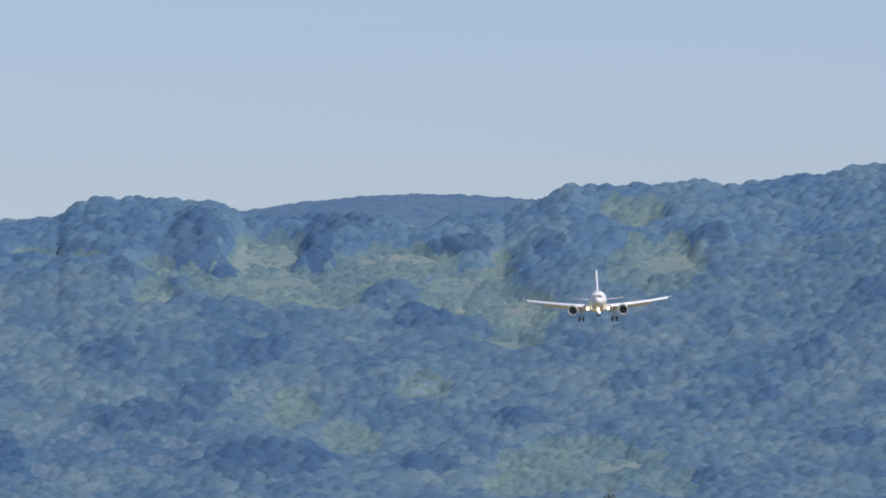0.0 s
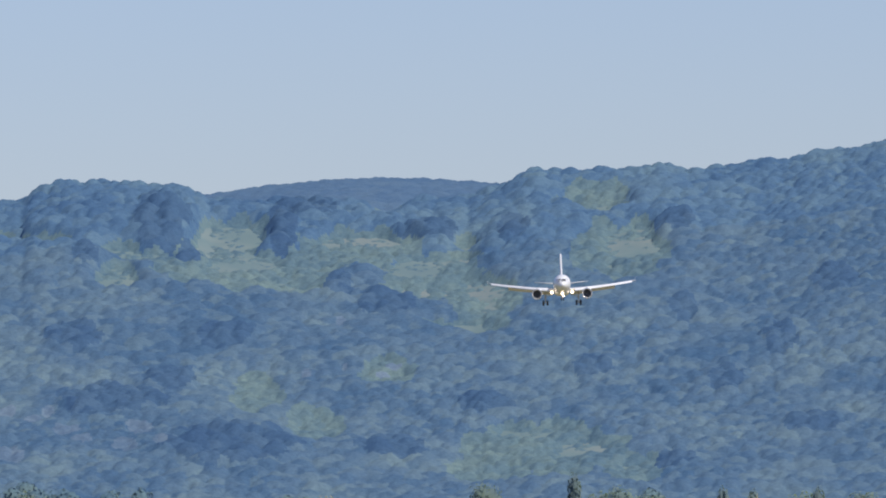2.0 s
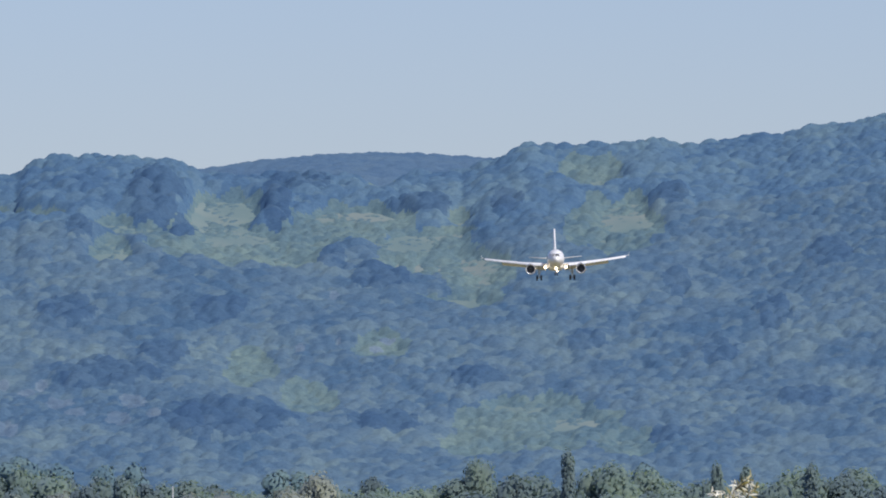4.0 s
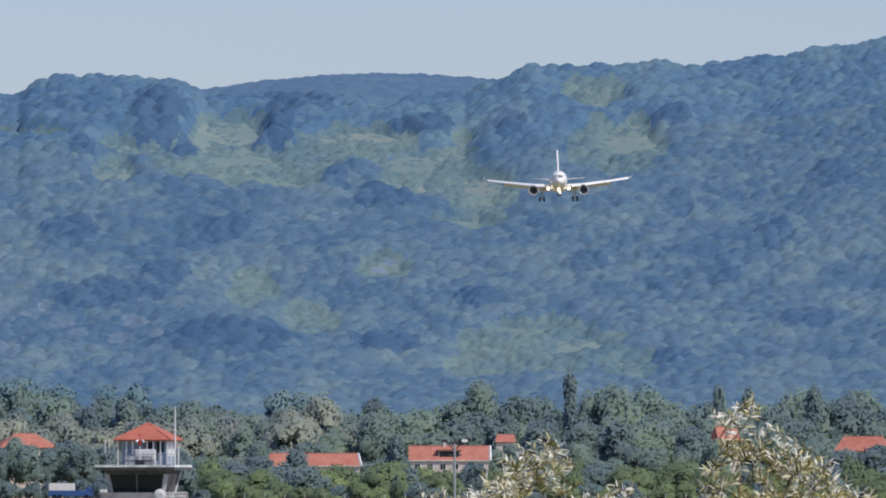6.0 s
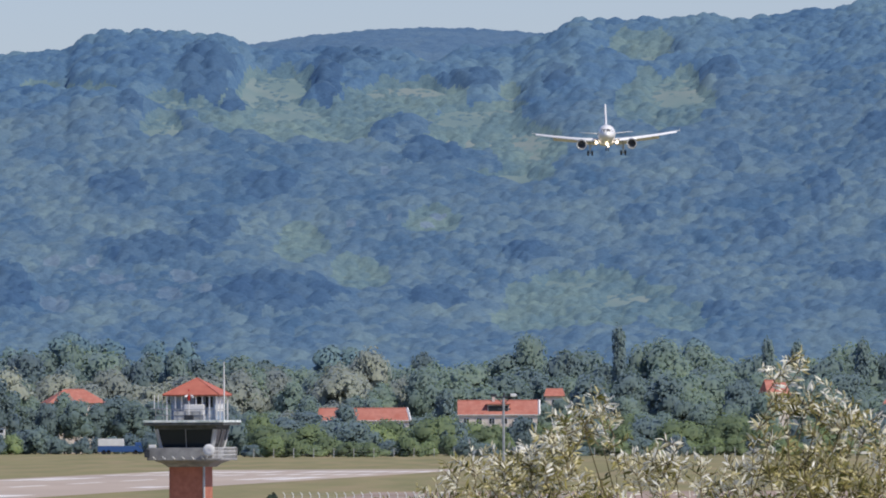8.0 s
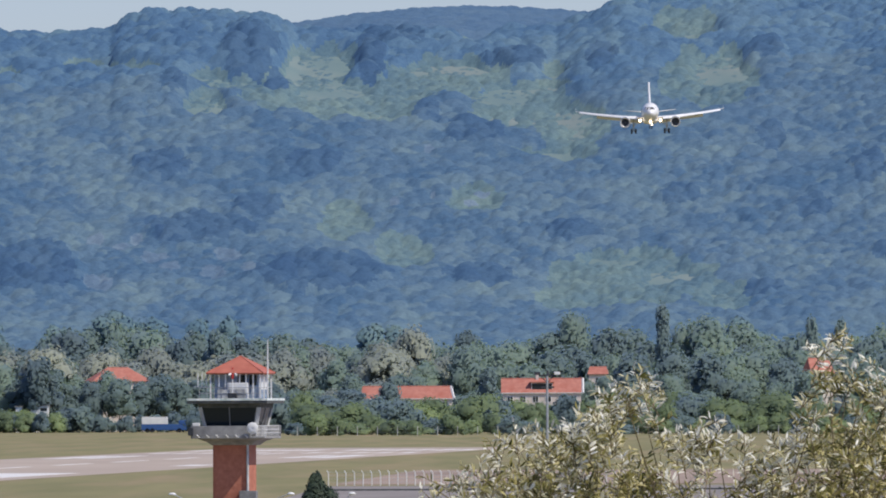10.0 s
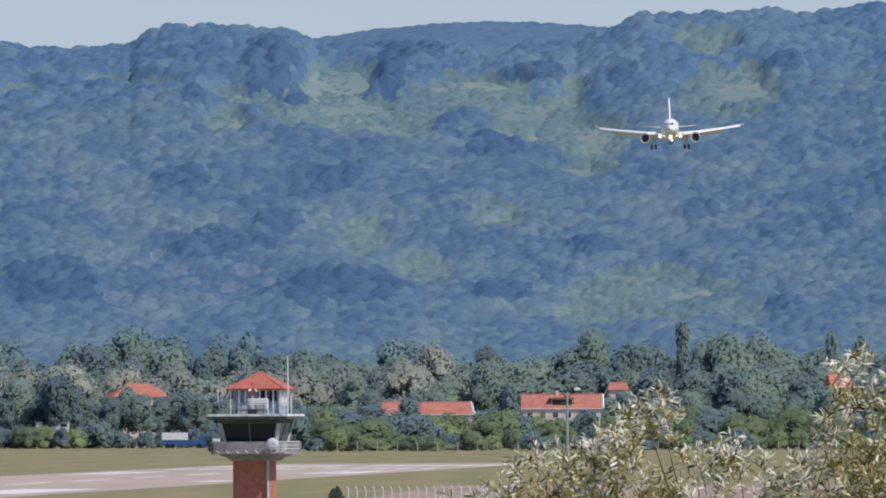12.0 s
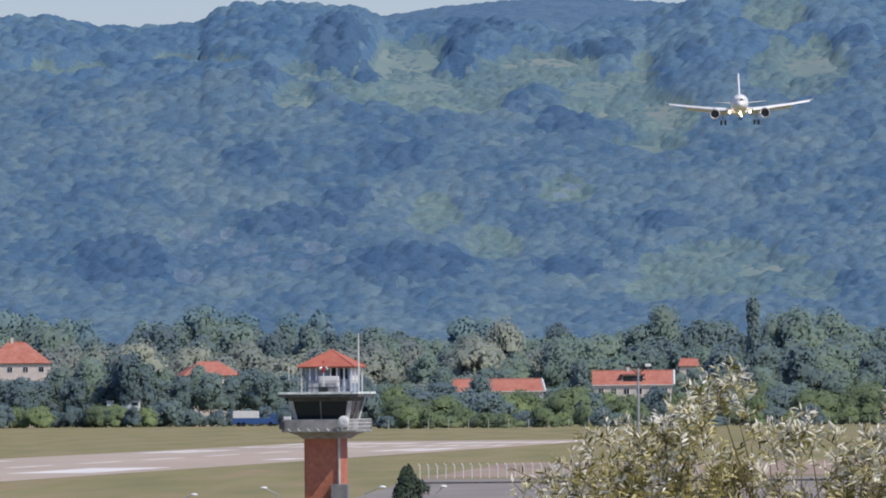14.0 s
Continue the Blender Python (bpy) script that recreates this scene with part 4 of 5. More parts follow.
for x, arm in ((-23.2, 0.9), (-17.4, -0.7), (-12.5, 0.9), (-8.4, 0.35)):
    street_lamp(x, 560, 2.0 if x > -18 else 1.65, arm)


def flood_mast():
    x, y = 2.33, 420
    z0 = float(land(x, y))
    t = thing("floodlight_mast", "grey steel mast with twin floodlight arms behind the bush", "mast", pose(x, y, z0))
    h = 8.3 - z0
    part("pole", rod(bmesh.new(), (0, 0, -0.3), (0, 0, h), 0.085, 0.05, 10), "steel", t)
    part("crossbar", box(bmesh.new(), -0.36, 0.36, -0.03, 0.03, h - 0.02, h + 0.05, 0.01), "dark_metal", t)
    part("crossbar", box(bmesh.new(), -0.25, 0.3, -0.03, 0.03, h - 0.52, h - 0.45, 0.01), "dark_metal", t)
    for sx in (-1, 1):
        part("floodlight", box(bmesh.new(), sx * 0.42 - 0.13, sx * 0.42 + 0.13, -0.12, 0.1, h + 0.04, h + 0.17, 0.03), "white_metal" if sx > 0 else "dark_metal", t)
        part("bracket", rod(bmesh.new(), (sx * 0.3, 0, h + 0.02), (0, 0, h - 0.3), 0.02, sides=6), "dark_metal", t)
    part("beacon", rod(bmesh.new(), (0.02, 0, h), (0.02, 0, h + 0.22), 0.06, 0.04), "dark_metal", t)


flood_mast()


def apron_fence():
    t = thing("fence", "low fence of white cranked posts and wires along the soil", "fence", pose(0, 0, 0))
    y0, y1 = 852.0, 856.0
    for k in range(40):
        x = -14.2 + 0.75 * k
        bm = bmesh.new()
        rod(bm, (x, y0, 0), (x, y0, 1.1), 0.04, sides=6)
        rod(bm, (x, y0, 1.1), (x - 0.16, y0, 1.32), 0.035, sides=6)
        part("post", bm, "white_metal", t)
    for z in (0.3, 0.6, 0.9, 1.15):
        part("wire", rod(bmesh.new(), (-14.2, y0, z), (15.0, y0, z), 0.012, sides=4), "steel", t)


apron_fence()


def boundary_fence():
    t = thing("boundary_fence", "grey post and wire fence at the edge of the grass", "fence", pose(0, 0, 0))
    for k in range(60):
        x = -158 + 4.3 * k
        y = 2425 - 310 * float(smoothstep(-75, -40, x))
        part("post", box(bmesh.new(), x - 0.06, x + 0.06, y - 0.06, y + 0.06, -0.3, 2.0), "pale_concrete", t)
    for z in (0.7, 1.3, 1.9):
        part("wire", rod(bmesh.new(), (-158, 2425, z), (-77, 2425, z), 0.008, sides=4), "steel", t)
        part("wire", rod(bmesh.new(), (-38, 2115, z), (96, 2115, z), 0.008, sides=4), "steel", t)


boundary_fence()


# ---------------------------------------------------------------- houses among the trees
def house(bearing, dist, eave, ridge, long, deep, hip, label, turn=0.0, wall="plaster", dormer=False, windows=4, chimney=False, verge=False):
    """eave, ridge: elevations in thousandths."""
    x = bearing * dist / 1000
    z0 = float(land(x, dist))
    he, hr = 7.2 + eave * dist / 1000 - z0, 7.2 + ridge * dist / 1000 - z0
    t = thing("house", label, "house", pose(x, dist, z0, 0, 0, turn), "village houses")
    a, b = long / 2, deep / 2
    part("wall", box(bmesh.new(), -a + 0.4, a - 0.4, -b + 0.4, b - 0.4, -1, he, 0.03), wall, t)
    bm = bmesh.new()
    c = a - hip
    low = [bm.verts.new(p) for p in ((-a, -b, he), (a, -b, he), (a, b, he), (-a, b, he))]
    up = [bm.verts.new(p) for p in ((-c, 0, hr), (c, 0, hr))]
    for f in ((low[0], low[1], up[1], up[0]), (low[1], low[2], up[1]), (low[2], low[3], up[0], up[1]), (low[3], low[0], up[0])):
        bm.faces.new(f)
    bm.faces.new(low[::-1])
    roof = part("roof", bm, "roof_tile", t, "red clay tile roof")
    part("ridge_cap", rod(bmesh.new(), (-c, 0, hr), (c, 0, hr), 0.14, sides=6), "roof_tile", roof)
    part("eaves_board", box(bmesh.new(), -a, a, -b - 0.03, -b + 0.05, he - 0.16, he + 0.03), "white_plaster" if verge else "bark", roof)
    for k in range(windows):
        wx = -a + long * (k + 0.7) / (windows + 0.4)
        win = part("window", box(bmesh.new(), wx - 0.75, wx + 0.75, -b + 0.33, -b + 0.39, he - 2.3, he - 0.8, 0.02), "white_metal", t)
        part("pane", box(bmesh.new(), wx - 0.62, wx - 0.05, -b + 0.30, -b + 0.325, he - 2.2, he - 0.9), "glass", win)
        part("pane", box(bmesh.new(), wx + 0.05, wx + 0.62, -b + 0.30, -b + 0.325, he - 2.2, he - 0.9), "glass", win)
    if verge:
        for s in (-1, 1):
            part("verge_board", rod(bmesh.new(), (a + 0.05, s * b, he), (a + 0.05 - hip, 0, hr), 0.3, sides=4), "white_plaster", roof, "white verge board")
    if dormer:
        q = (he + hr) / 2
        dm = part("dormer", box(bmesh.new(), -2.6, 2.6, -b * 0.75, 0, he + 0.2, q + 0.7, 0.03), "plaster", roof)
        part("dormer_window", box(bmesh.new(), -2.4, 2.4, -b * 0.75 - 0.06, -b * 0.75 - 0.01, he + 0.5, q + 0.45), "glass", dm)
        part("dormer_roof", box(bmesh.new(), -3.0, 3.0, -b * 0.75 - 0.5, 0, q + 0.7, q + 0.95, 0.05), "roof_tile", dm)
    if chimney:
        part("chimney", box(bmesh.new(), -1.5, -0.8, -0.4, 0.4, hr - 1.0, hr + 1.1, 0.04), "plaster", roof)
    return t


house(5.0, 2400, 0.9, 2.35, 19.8, 9, 0.0, "long house with a red tile roof and dormer", dormer=True, windows=6, chimney=True, verge=True)
house(-8.7, 2400, 0.35, 1.6, 23, 8, 0.8, "long low house with a red tile roof and white verge", windows=7, verge=True)
house(-38.0, 2490, 2.2, 3.6, 15.5, 11, 5.0, "house with a red hipped tile roof behind trees", 14)
house(-57.5, 2500, 3.6, 5.75, 17.5, 12, 6.5, "house with a red hipped roof and pale plaster walls", 6, windows=4, chimney=True)
house(10.7, 2520, 2.75, 3.5, 5.5, 6, 0.6, "small house with a faded red roof among trees", 0, windows=1)
house(33.0, 2500, 2.8, 4.3, 6.5, 7, 0.5, "house with a red roof half hidden by trees", 20, windows=1)
house(47.0, 2480, 1.8, 3.3, 14, 9, 2.0, "house with a red roof and pale walls behind trees", -12, "white_plaster", windows=3)


def shed(bearing, dist, wide, low_e, high_e):
    x, z0 = bearing * dist / 1000, 0.0
    t = thing("shed", "white flat-roofed garden shed with a pale door, as tall as the camera's view needs", "shed", pose(x, dist, z0))
    # height stretched so the roof meets its elevation in the camera's view
    h = 7.2 + high_e * dist / 1000
    part("wall", box(bmesh.new(), -wide / 2, wide / 2, -2, 2, -0.2, h, 0.03), "white_plaster", t)
    part("roof", box(bmesh.new(), -wide / 2 - 0.2, wide / 2 + 0.2, -2.3, 2.3, h, h + 0.18, 0.03), "concrete", t)
    part("door", box(bmesh.new(), -wide / 2 + 0.5, -wide / 2 + 1.5, -2.05, -2.0, 0, h - 0.5, 0.02), "white_metal", t)
    part("window", box(bmesh.new(), 0.2, wide / 2 - 0.4, -2.04, -2.0, h - 1.3, h - 0.5, 0.02), "glass", t)


shed(-45.9, 2437, 4.4, -0.5, -0.25)
shed(-48.0, 2437, 1.6, -0.4, -0.35)


def truck():
    t = thing("box_truck", "parked blue box truck with a white box top", "truck", pose(-33.3 * 2.41, 2408, 0.02))
    part("body", box(bmesh.new(), -5.5, 5.5, -1.3, 1.3, 0.55, 2.0, 0.08), "blue_paint", t, "blue lower body")
    part("box", box(bmesh.new(), -5.4, 0.9, -1.3, 1.3, 2.0, 3.75, 0.1), "white_plaster", t, "white box top")
    part("cab", box(bmesh.new(), 3.6, 5.5, -1.2, 1.2, 2.0, 2.9, 0.15), "blue_paint", t)
    part("windscreen", box(bmesh.new(), 5.45, 5.53, -1.0, 1.0, 2.1, 2.8), "glass", t)
    for x in (-4, -2.8, 3.8):
        for s in (-1, 1):
            part("wheel", rod(bmesh.new(), (x, s * 1.0, 0.5), (x, s * 1.3, 0.5), 0.52, sides=16), "rubber", t)


truck()
near_tree = tree("tree", "small dense dark green pointed conifer beside the apron", "tree", 2.7, 2.75, 0.1, 22, "near_leaf", 220, 0.10, 0.02)
for crown in near_tree.children:
    if crown.name.startswith("crown"):
        for v in crown.data.vertices:
            v.co.x *= 1.3 - 0.33 * v.co.z
            v.co.y *= 1.3 - 0.33 * v.co.z
near_tree.matrix_basis = pose(-11.7, 650, float(land(-11.7, 650)))


# ---------------------------------------------------------------- the airliner on its approach
def airliner():
    t = thing("airliner", "white twin-engine airliner descending with gear down and lights on", "airplane",
              pose(36.35, 2262, 73.2) @ pose(0, 0, 0, 0, 0, -0.5) @ pose(0, 0, 0, -0.4) @ pose(0, 0, 0, 0, -1.0))
    N = 28

    def ring(y, rx, rz, zc, squash=1.0):
        return [(rx * math.cos(a), y, zc + rz * math.sin(a)) for a in [2 * math.pi * i / N for i in range(N)]]

    # fuselage: nose at -17, tail cone at +17
    bm = bmesh.new()
    rings(bm, [ring(-17.0, 0.05, 0.05, -0.55), ring(-16.85, 0.42, 0.40, -0.52), ring(-16.4, 0.88, 0.86, -0.44), ring(-15.6, 1.35, 1.36, -0.28), ring(-14.4, 1.74, 1.80, -0.1),
               ring(-12.8, 1.95, 2.03, 0), ring(-11.0, 1.975, 2.07, 0), ring(0, 1.975, 2.07, 0), ring(6.5, 1.975, 2.07, 0), ring(9.5, 1.85, 1.85, 0.18), ring(12.5, 1.4, 1.36, 0.55),
               ring(15.2, 0.75, 0.75, 0.95), ring(16.8, 0.28, 0.3, 1.2)])
    fus = part("fuselage", bm, "aircraft_white", t, "white fuselage", True)
    nose = ((-17.0, 0.05, -0.55), (-16.85, 0.41, -0.52), (-16.4, 0.87, -0.44), (-15.6, 1.355, -0.28), (-14.4, 1.77, -0.1), (-12.8, 1.99, 0.0))

    def skin(x, z):
        """The foremost y at which the nose covers this x and z."""
        for k in range(400):
            y = -17 + 0.0105 * k
            r, zc = np.interp(y, [q[0] for q in nose], [q[1] for q in nose]), np.interp(y, [q[0] for q in nose], [q[2] for q in nose])
            if x * x + (z - zc) ** 2 <= r * r:
                return y
        return -12.8

    for x0, x1 in ((-1.30, -0.74), (-0.68, -0.05), (0.05, 0.68), (0.74, 1.30)):
        bm = bmesh.new()
        out = [bm.verts.new((x, skin(x, z) - 0.06, z)) for x, z in ((x0, 0.30), (x1, 0.30), (x1 * 0.92, 0.88), (x0 * 0.92, 0.88))]
        inn = [bm.verts.new((v.co.x, v.co.y + 0.3, v.co.z)) for v in out]
        bm.faces.new(out)
        bm.faces.new(inn[::-1])
        for i in range(4):
            k = (i + 1) % 4
            bm.faces.new((out[k], out[i], inn[i], inn[k]))
        part("cockpit_window", bm, "glass", fus, "dark cockpit pane")
    for s in (-1, 1):
        for k in range(24):
            y = -10.8 + 0.8 * k
            part("cabin_window", box(bmesh.new(), s * 1.93, s * 1.985, y - 0.11, y + 0.11, 0.42, 0.75), "glass", fus)
    bm = bmesh.new()
    rings(bm, [ring(-5.5, 0.6, 0.3, -1.7), ring(-4, 1.8, 0.75, -1.6), ring(3, 1.95, 0.85, -1.55), ring(6, 0.7, 0.35, -1.6)])
    part("belly_fairing", bm, "aircraft_white", fus, "", True)

    def aerofoil(le, chord, x, z, thick):
        pts = [(0, 0), (0.03, 0.45), (0.15, 0.85), (0.4, 1.0), (0.7, 0.6), (1, 0.05), (1, -0.05), (0.7, -0.25), (0.4, -0.5), (0.15, -0.6), (0.03, -0.35)]
        return [(x, le + chord * u, z + thick * chord * 0.5 * v) for u, v in pts]

    for s in (-1, 1):
        side = "wing"
        bm = bmesh.new()
        rings(bm, [aerofoil(-4.6, 7.2, s * 1.2, -1.25, 0.15), aerofoil(-2.5, 4.9, s * 6.1, -0.72, 0.13), aerofoil(1.0, 3.0, s * 12.0, 0.14, 0.115), aerofoil(3.9, 1.55, s * 16.9, 0.98, 0.11)])
        wing = part(side, bm, "aircraft_white", t, "", True)
        # slats along the leading edge, flaps lowered behind
        bm = bmesh.new()
        rings(bm, [[(x, y + dy, z + dz) for dy, dz in ((0, 0), (-0.35, -0.22), (-0.42, -0.42), (-0.1, -0.3))] for x, y, z in
                   ((s * 3.0, -3.9, -1.0), (s * 6.1, -2.45, -0.66), (s * 12.0, 1.0, 0.18), (s * 16.2, 3.5, 0.88))])
        part("slat", bm, "aircraft_white", wing, "extended white slat")
        for xa, ya, za, xb, yb, zb, drop in ((2.1, 2.3, -1.35, 6.1, 2.3, -0.85, 0.75), (6.3, 2.35, -0.85, 12.2, 3.9, -0.12, 0.55)):
            bm = bmesh.new()
            rings(bm, [[(s * x, y, z), (s * x, y + 1.05, z - drop), (s * x, y + 1.0, z - drop - 0.08), (s * x, y - 0.1, z - 0.22)] for x, y, z in ((xa, ya, za), (xb, yb, zb))])
            part("flap", bm, "aircraft_grey", wing)
        bm = bmesh.new()
        rings(bm, [[(s * 16.93, 3.6, 0.91), (s * 16.97, 3.6, 0.91), (s * 16.97, 5.5, 0.96), (s * 16.93, 5.5, 0.96)],
                   [(s * 17.02, 4.7, 1.71), (s * 17.05, 4.7, 1.71), (s * 17.05, 5.5, 1.71), (s * 17.02, 5.5, 1.71)]])
        rings(bm, [[(s * 16.93, 3.6, 0.98), (s * 16.97, 3.6, 0.98), (s * 16.97, 5.5, 0.98), (s * 16.93, 5.5, 0.98)],
                   [(s * 16.9, 4.8, 0.36), (s * 16.93, 4.8, 0.36), (s * 16.93, 5.5, 0.36), (s * 16.9, 5.5, 0.36)]])
        part("wingtip_fence", bm, "aircraft_white", wing)
        for k, fx in enumerate((6.3, 9.2, 12.0)):
            bm = bmesh.new()
            z = -1.25 + 0.11 * fx
            rod(bm, (s * fx, 0.6 + 0.35 * (fx - 6), z), (s * fx, 4.0 + 0.25 * (fx - 6), z - 0.65), 0.2, 0.06, 8)
            part("flap_fairing", bm, "aircraft_grey", wing)
        # engine: nacelle, bright lip, fan
        ex, ez = s * 5.75, -2.15
        bm = bmesh.new()
        prof = [(-6.6, 0.98), (-6.75, 1.08), (-6.4, 1.17), (-5.4, 1.22), (-4.0, 1.1), (-2.9, 0.8)]
        rings(bm, [[(ex + r * math.cos(a), y, ez + r * math.sin(a)) for a in [2 * math.pi * i / 24 for i in range(24)]] for y, r in [(-5.6, 0.9)] + prof], cap=False)
        eng = part("engine", bm, "aircraft_white", t, "white nacelle", True)
        bm = bmesh.new()
        rings(bm, [[(ex + r * math.cos(a), y, ez + r * math.sin(a)) for a in [2 * math.pi * i / 24 for i in range(24)]] for y, r in ((-6.5, 0.97), (-6.78, 1.06), (-6.72, 1.13), (-6.45, 1.185))], cap=False)
        part("intake_lip", bm, "bare_metal", eng, "polished intake lip", True)
        bm = bmesh.new()
        rod(bm, (ex, -5.65, ez), (ex, -5.6, ez), 0.93, 0.93, 24)
        fan = part("fan", bm, "dark_metal", eng, "dark fan face")
        part("spinner", rod(bmesh.new(), (ex, -5.66, ez), (ex, -6.1, ez), 0.28, 0.03, 12), "dark_metal", eng)
        part("exhaust", rod(bmesh.new(), (ex, -4.2, ez), (ex, -2.2, ez), 0.62, 0.4, 16), "dark_metal", eng)
        part("pylon", box(bmesh.new(), ex - 0.16, ex + 0.16, -4.6, 0.4, ez + 0.9, ez + 1.45, 0.05), "aircraft_white", eng)
        # tailplane
        bm = bmesh.new()
        rings(bm, [aerofoil(11.2, 3.9, s * 0.7, 0.75, 0.1), aerofoil(14.2, 1.4, s * 6.2, 1.35, 0.1)])
        part("tailplane", bm, "aircraft_white", t, "", True)
        # main gear
        gx = s * 3.8
        bm = rod(bmesh.new(), (gx, 1.2, -1.2), (gx, 1.2, -4.0), 0.17, 0.12, 10)
        gear = part("main_gear", bm, "steel", t)
        part("side_stay", rod(bmesh.new(), (gx, 1.2, -2.9), (gx - s * 1.6, 1.2, -1.5), 0.08, sides=6), "steel", gear)
        part("gear_door", box(bmesh.new(), gx + s * 0.32 - 0.03, gx + s * 0.32 + 0.03, 0.5, 1.9, -3.1, -1.4, 0.02), "aircraft_grey", gear)
        part("axle", rod(bmesh.new(), (gx - 0.7, 1.2, -3.95), (gx + 0.7, 1.2, -3.95), 0.08, sides=6), "steel", gear)
        for k in (-1, 1):
            part("wheel", rod(bmesh.new(), (gx + k * 0.28, 1.2, -3.95), (gx + k * 0.68, 1.2, -3.95), 0.58, 0.58, 20), "rubber", gear)
        # landing light in the wing root
        bm = bmesh.new()
        bmesh.ops.create_uvsphere(bm, u_segments=14, v_segments=8, radius=0.33, matrix=Matrix.Translation((s * 2.35, -4.6, -1.75)))
        part("landing_light", bm, "landing_light", t, "lit landing light", True)
    # fin
    bm = bmesh.new()
    def fin(y, chord, z, w):
        return [(0, y, z), (w, y + chord * 0.3, z), (w * 0.5, y + chord * 0.75, z), (0, y + chord, z), (-w * 0.5, y + chord * 0.75, z), (-w, y + chord * 0.3, z)]
    rings(bm, [fin(8.4, 7.0, 1.4, 0.42), fin(10.2, 5.4, 2.5, 0.34), fin(14.4, 2.5, 7.8, 0.2)])
    part("fin", bm, "aircraft_white", t, "", True)
    # nose gear and its light
    ng = part("nose_gear", rod(bmesh.new(), (0, -12.2, -1.6), (0, -12.4, -3.6), 0.1, 0.08, 10), "steel", t)
    for k in (-1, 1):
        part("wheel", rod(bmesh.new(), (k * 0.14, -12.4, -3.6), (k * 0.36, -12.4, -3.6), 0.38, 0.38, 18), "rubber", ng)
        part("gear_door", box(bmesh.new(), k * 0.42 - 0.02, k * 0.42 + 0.02, -13.1, -11.6, -2.5, -1.7, 0.01), "aircraft_white", ng)
    bm = bmesh.new()
    bmesh.ops.create_uvsphere(bm, u_segments=14, v_segments=8, radius=0.30, matrix=Matrix.Translation((0, -12.6, -2.35)))
    part("landing_light", bm, "landing_light", ng, "lit nose light", True)
    bm = bmesh.new()
    bmesh.ops.create_uvsphere(bm, u_segments=12, v_segments=8, radius=0.17, matrix=Matrix.Translation((0.3, -12.6, -2.95)))
    part("taxi_light", bm, "landing_light", ng, "", True)
    return t


airliner()


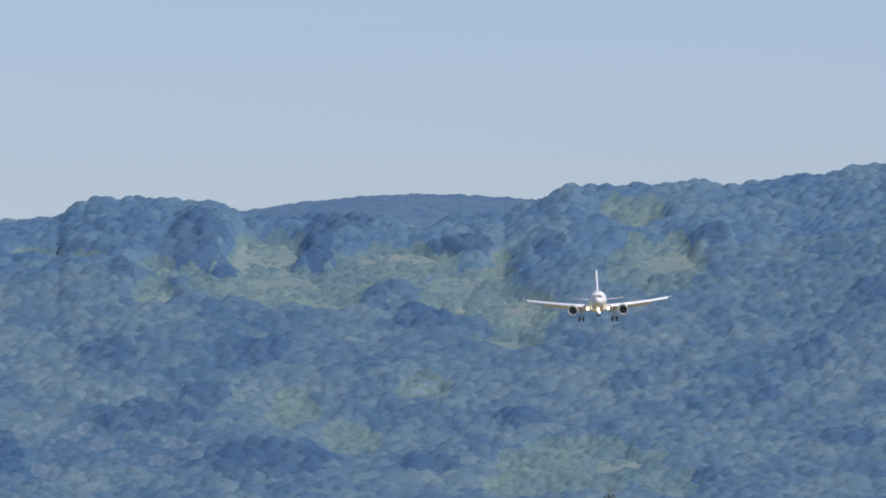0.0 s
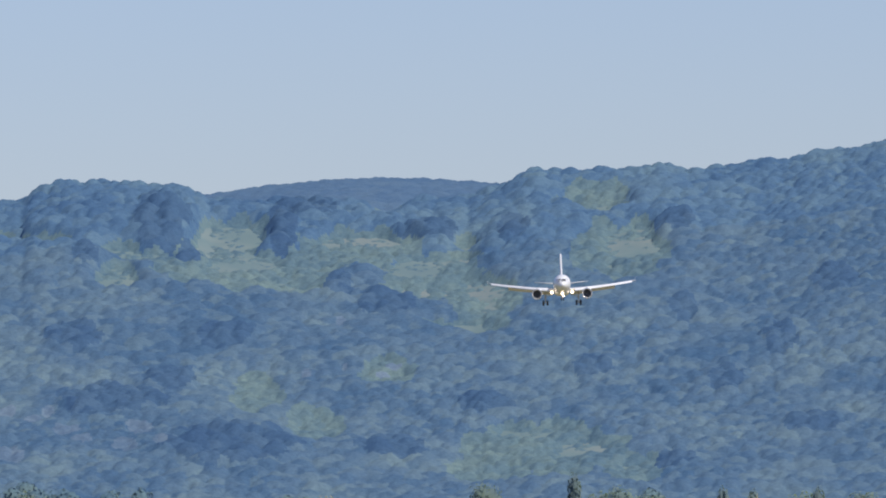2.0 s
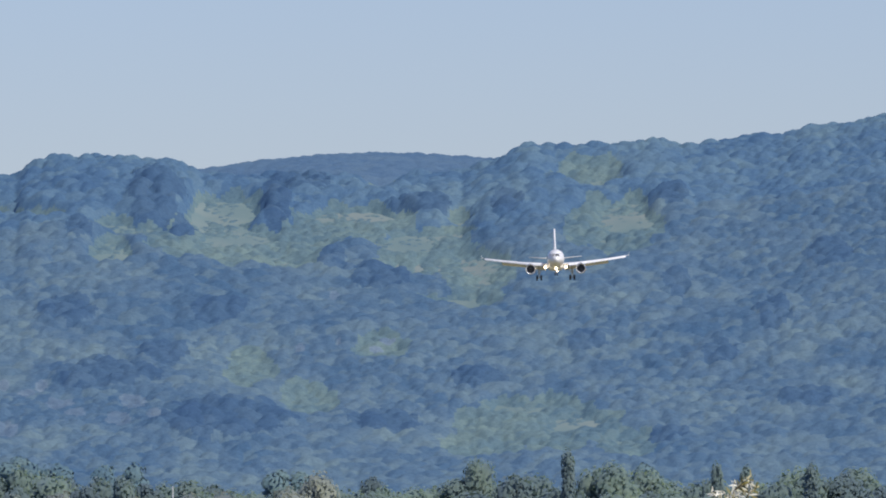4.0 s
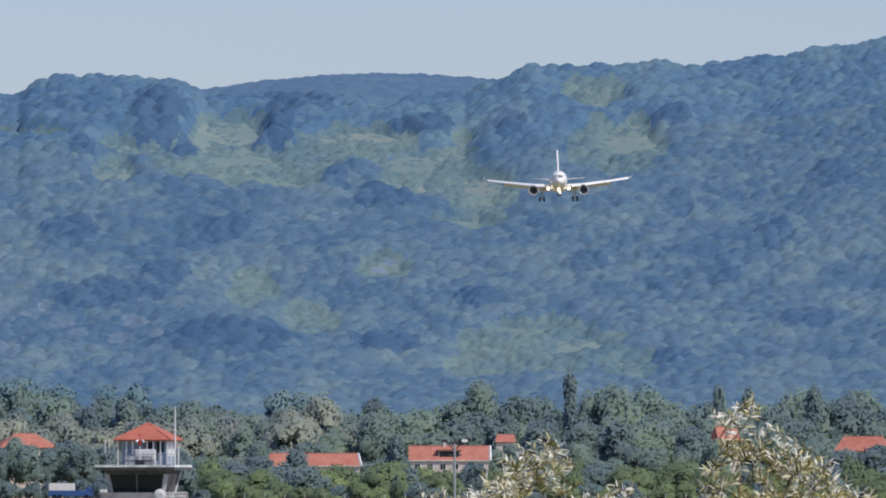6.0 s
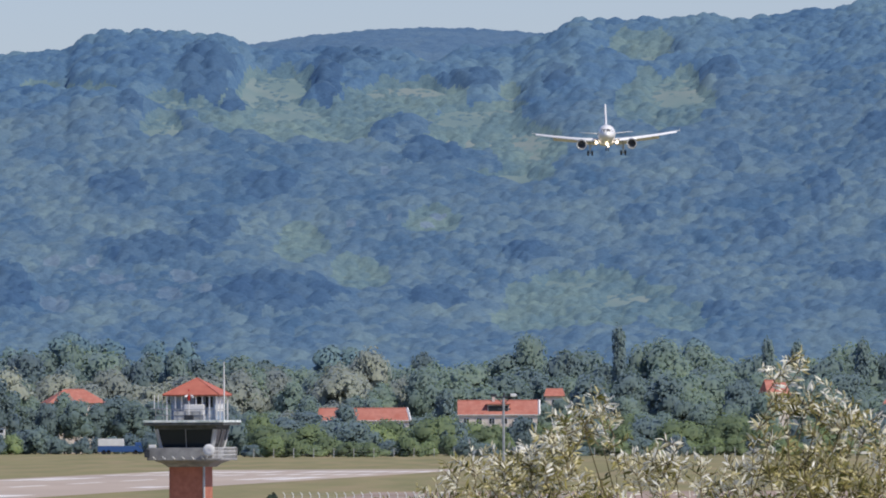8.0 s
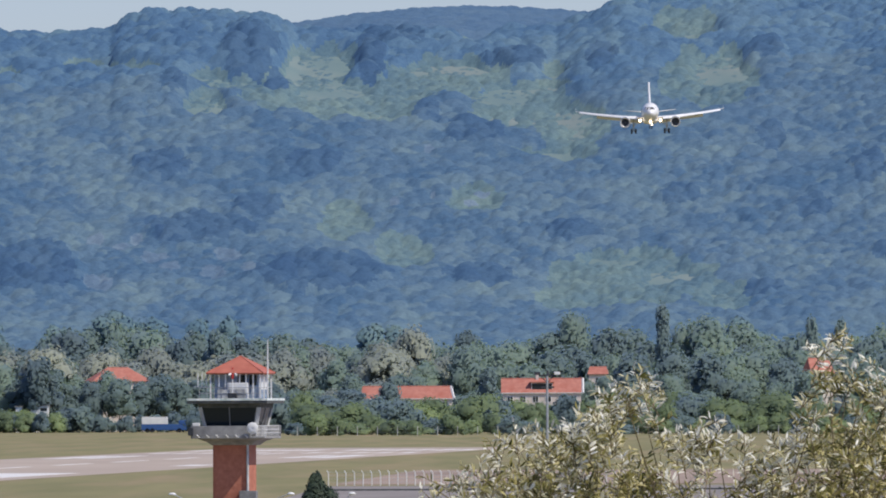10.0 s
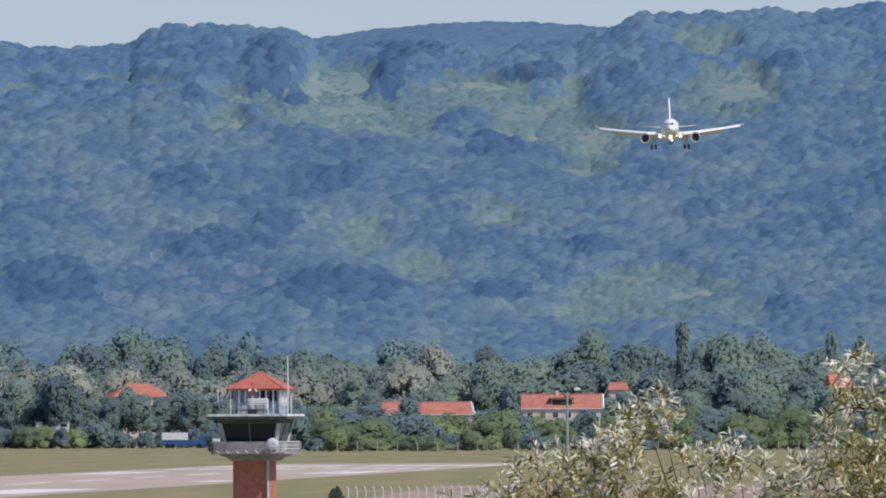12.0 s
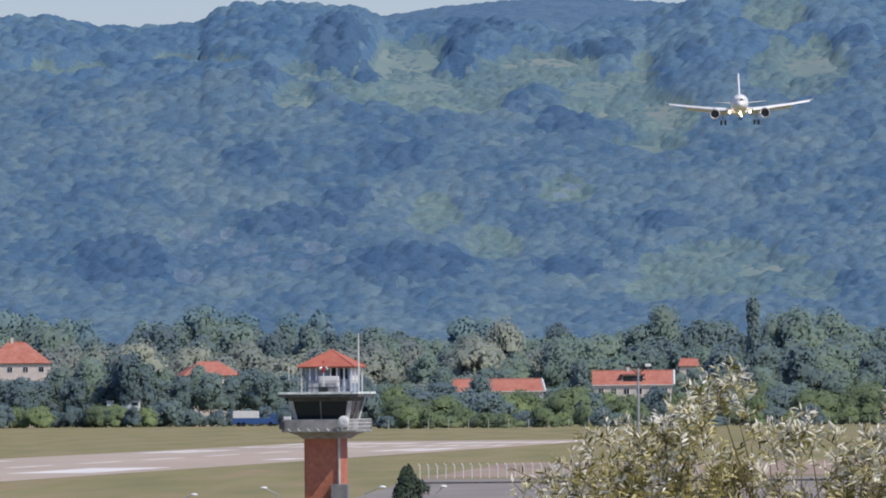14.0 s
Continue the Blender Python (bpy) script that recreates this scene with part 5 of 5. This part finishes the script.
# ---------------------------------------------------------------- oleaster in the foreground
def oleaster():
    D = 45.0
    z0 = float(land(2.2, D))
    t = thing("oleaster_tree", "silver-leaved oleaster tree with pale sunlit shoot tips", "tree", pose(0, 0, 0))
    rg = np.random.default_rng(23)
    # crown's upper outline, over x in metres from the line of view
    ox = (-0.30, -0.12, 0.02, 0.12, 0.22, 0.36, 0.52, 0.62, 0.70, 0.78, 0.90, 1.05, 1.17, 1.25, 1.42, 1.50, 1.57, 1.66, 1.80, 1.92, 2.05, 2.2, 2.6)
    oz = (6.78, 6.90, 7.02, 7.16, 7.10, 7.08, 7.26, 7.37, 7.24, 7.05, 7.08, 7.12, 7.04, 7.03, 7.12, 7.40, 7.52, 7.42, 7.30, 7.24, 7.14, 7.06, 6.8)
    trunk_x = 1.0
    bm = bmesh.new()
    rod(bm, (trunk_x, D, z0 - 0.3), (trunk_x + 0.05, D, z0 + 2.6), 0.17, 0.13, 10)
    rod(bm, (trunk_x + 0.05, D, z0 + 2.6), (trunk_x, D + 0.1, 5.4), 0.13, 0.08, 10)
    part("trunk", bm, "bark", t)
    body_leaves, tip_leaves = ([], []), ([], [])
    twigs = bmesh.new()

    def leaf(p, way, size, face, verts, faces):
        side = np.cross(way, face)
        side /= np.linalg.norm(side) + 1e-9
        nrm = np.cross(side, way)
        w = size * 0.11
        n = len(verts)
        for f, k, lift in ((0, 0, 0), (0.3, 1, 0.02), (0.65, 0.85, 0.03), (1, 0, -0.03), (0.65, -0.85, 0.03), (0.3, -1, 0.02)):
            verts.append(p + way * size * f + side * w * k + nrm * size * lift)
        faces.extend(((n, n + 1, n + 5), (n + 1, n + 2, n + 5), (n + 2, n + 4, n + 5), (n + 2, n + 3, n + 4)))

    def shoot(base, tip, count, size, into):
        base, tip = np.array(base), np.array(tip)
        axis = tip - base
        length = np.linalg.norm(axis)
        axis = axis / length
        rod(twigs, base, tip, 0.003, 0.001, 4)
        for k in range(count):
            q = (k + 0.5) / count
            p = base + axis * length * (0.1 + 0.9 * q)
            side = rg.normal(size=3)
            side -= axis * side.dot(axis)
            side /= np.linalg.norm(side)
            way = axis * (0.3 + 0.55 * q) + side * (1.1 - 0.3 * q)
            way[2] -= 0.05
            way /= np.linalg.norm(way)
            leaf(p, way, size * rg.uniform(0.6, 1.15) * (1.1 - 0.3 * q), rg.normal(size=3) * 0.85 + np.array(sun_dir) + np.array((0, -0.5, 0)), *into)

    # limbs rise from the trunk into the crown, forking on the way
    limbs = []
    for k in range(28):
        x = -0.2 + 2.6 * (k + rg.uniform(0.1, 0.9)) / 28
        top = float(np.interp(x, ox, oz))
        y = D + rg.uniform(-0.55, 0.55)
        a = np.array((trunk_x + (x - trunk_x) * 0.15, D, 4.6 + rg.uniform(-0.6, 0.7)))
        b = np.array((x, y, top - rg.uniform(0.10, 0.22)))
        mid = a + (b - a) * 0.6 + np.array((rg.normal() * 0.16, 0.25, -0.15))
        limbs.append((a, mid, b))
        lm = bmesh.new()
        rod(lm, a, mid, 0.020, 0.007, 7)
        rod(lm, mid, b, 0.007, 0.002, 6)
        part("limb", lm, "twig", t)
    def spray(tip, length, silver):
        """A leafy branch end with side shoots; silver: the chance that a shoot has pale leaves, higher at the tips as
        if sunlit.
        """
        lean = np.array((rg.normal() * 0.35 + (tip[0] - trunk_x) * 0.15, rg.normal() * 0.25, 1.0))
        lean /= np.linalg.norm(lean)
        base = tip - lean * length
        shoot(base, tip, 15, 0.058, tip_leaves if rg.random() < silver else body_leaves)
        for k in range(int(rg.integers(3, 6))):
            q = rg.uniform(0.15, 0.8)
            side = np.array((rg.choice((-1, 1)) * rg.uniform(0.4, 1.0), rg.normal() * 0.5, rg.uniform(0.25, 0.9)))
            p = base + (tip - base) * q
            e = p + side / np.linalg.norm(side) * length * rg.uniform(0.35, 0.6)
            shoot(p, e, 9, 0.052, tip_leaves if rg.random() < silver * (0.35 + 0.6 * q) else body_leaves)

    # sprays that make the outline, then those below them with gaps between, then the crown's body, its shade put into
    # the olive leaf colour
    x = -0.26
    while x < 2.5:
        top = float(np.interp(x, ox, oz))
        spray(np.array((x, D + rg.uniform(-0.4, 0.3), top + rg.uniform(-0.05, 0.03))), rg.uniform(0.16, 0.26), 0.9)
        x += rg.uniform(0.025, 0.075)
    made = 0
    while made < 330:
        x, deep = rg.uniform(-0.28, 2.5), 0.04 + 0.62 * rg.random() ** 0.9
        z = float(np.interp(x, ox, oz)) - deep
        if float(drift(x * 10, z * 10, 1.5, 77, 2)) > 0.05 + 0.9 * deep:
            continue
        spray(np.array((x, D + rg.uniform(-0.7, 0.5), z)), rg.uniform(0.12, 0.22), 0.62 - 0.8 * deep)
        made += 1
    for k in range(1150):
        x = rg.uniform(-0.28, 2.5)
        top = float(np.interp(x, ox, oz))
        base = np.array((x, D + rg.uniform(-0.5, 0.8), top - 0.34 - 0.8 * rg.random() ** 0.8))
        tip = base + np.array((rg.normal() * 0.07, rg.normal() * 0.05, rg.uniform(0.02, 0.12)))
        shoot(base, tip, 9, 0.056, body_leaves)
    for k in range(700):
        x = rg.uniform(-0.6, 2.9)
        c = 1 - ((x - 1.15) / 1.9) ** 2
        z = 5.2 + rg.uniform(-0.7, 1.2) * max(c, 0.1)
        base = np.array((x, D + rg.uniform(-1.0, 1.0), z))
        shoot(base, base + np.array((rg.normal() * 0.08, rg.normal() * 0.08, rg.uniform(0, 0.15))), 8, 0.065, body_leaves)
    tagged(part("twig_mass", twigs, "twig", t), kind="stuff")
    for nm, (verts, faces), mat, label in (("leaves", body_leaves, "oleaster", "narrow olive leaves"), ("silver_foliage", tip_leaves, "silver", "silver shoot tips, paled as if sunlit")):
        lv = new(nm, array_mesh(nm, verts, faces, mat))
        lv.parent = t
        tagged(lv, label, kind="stuff")
    return t


oleaster()
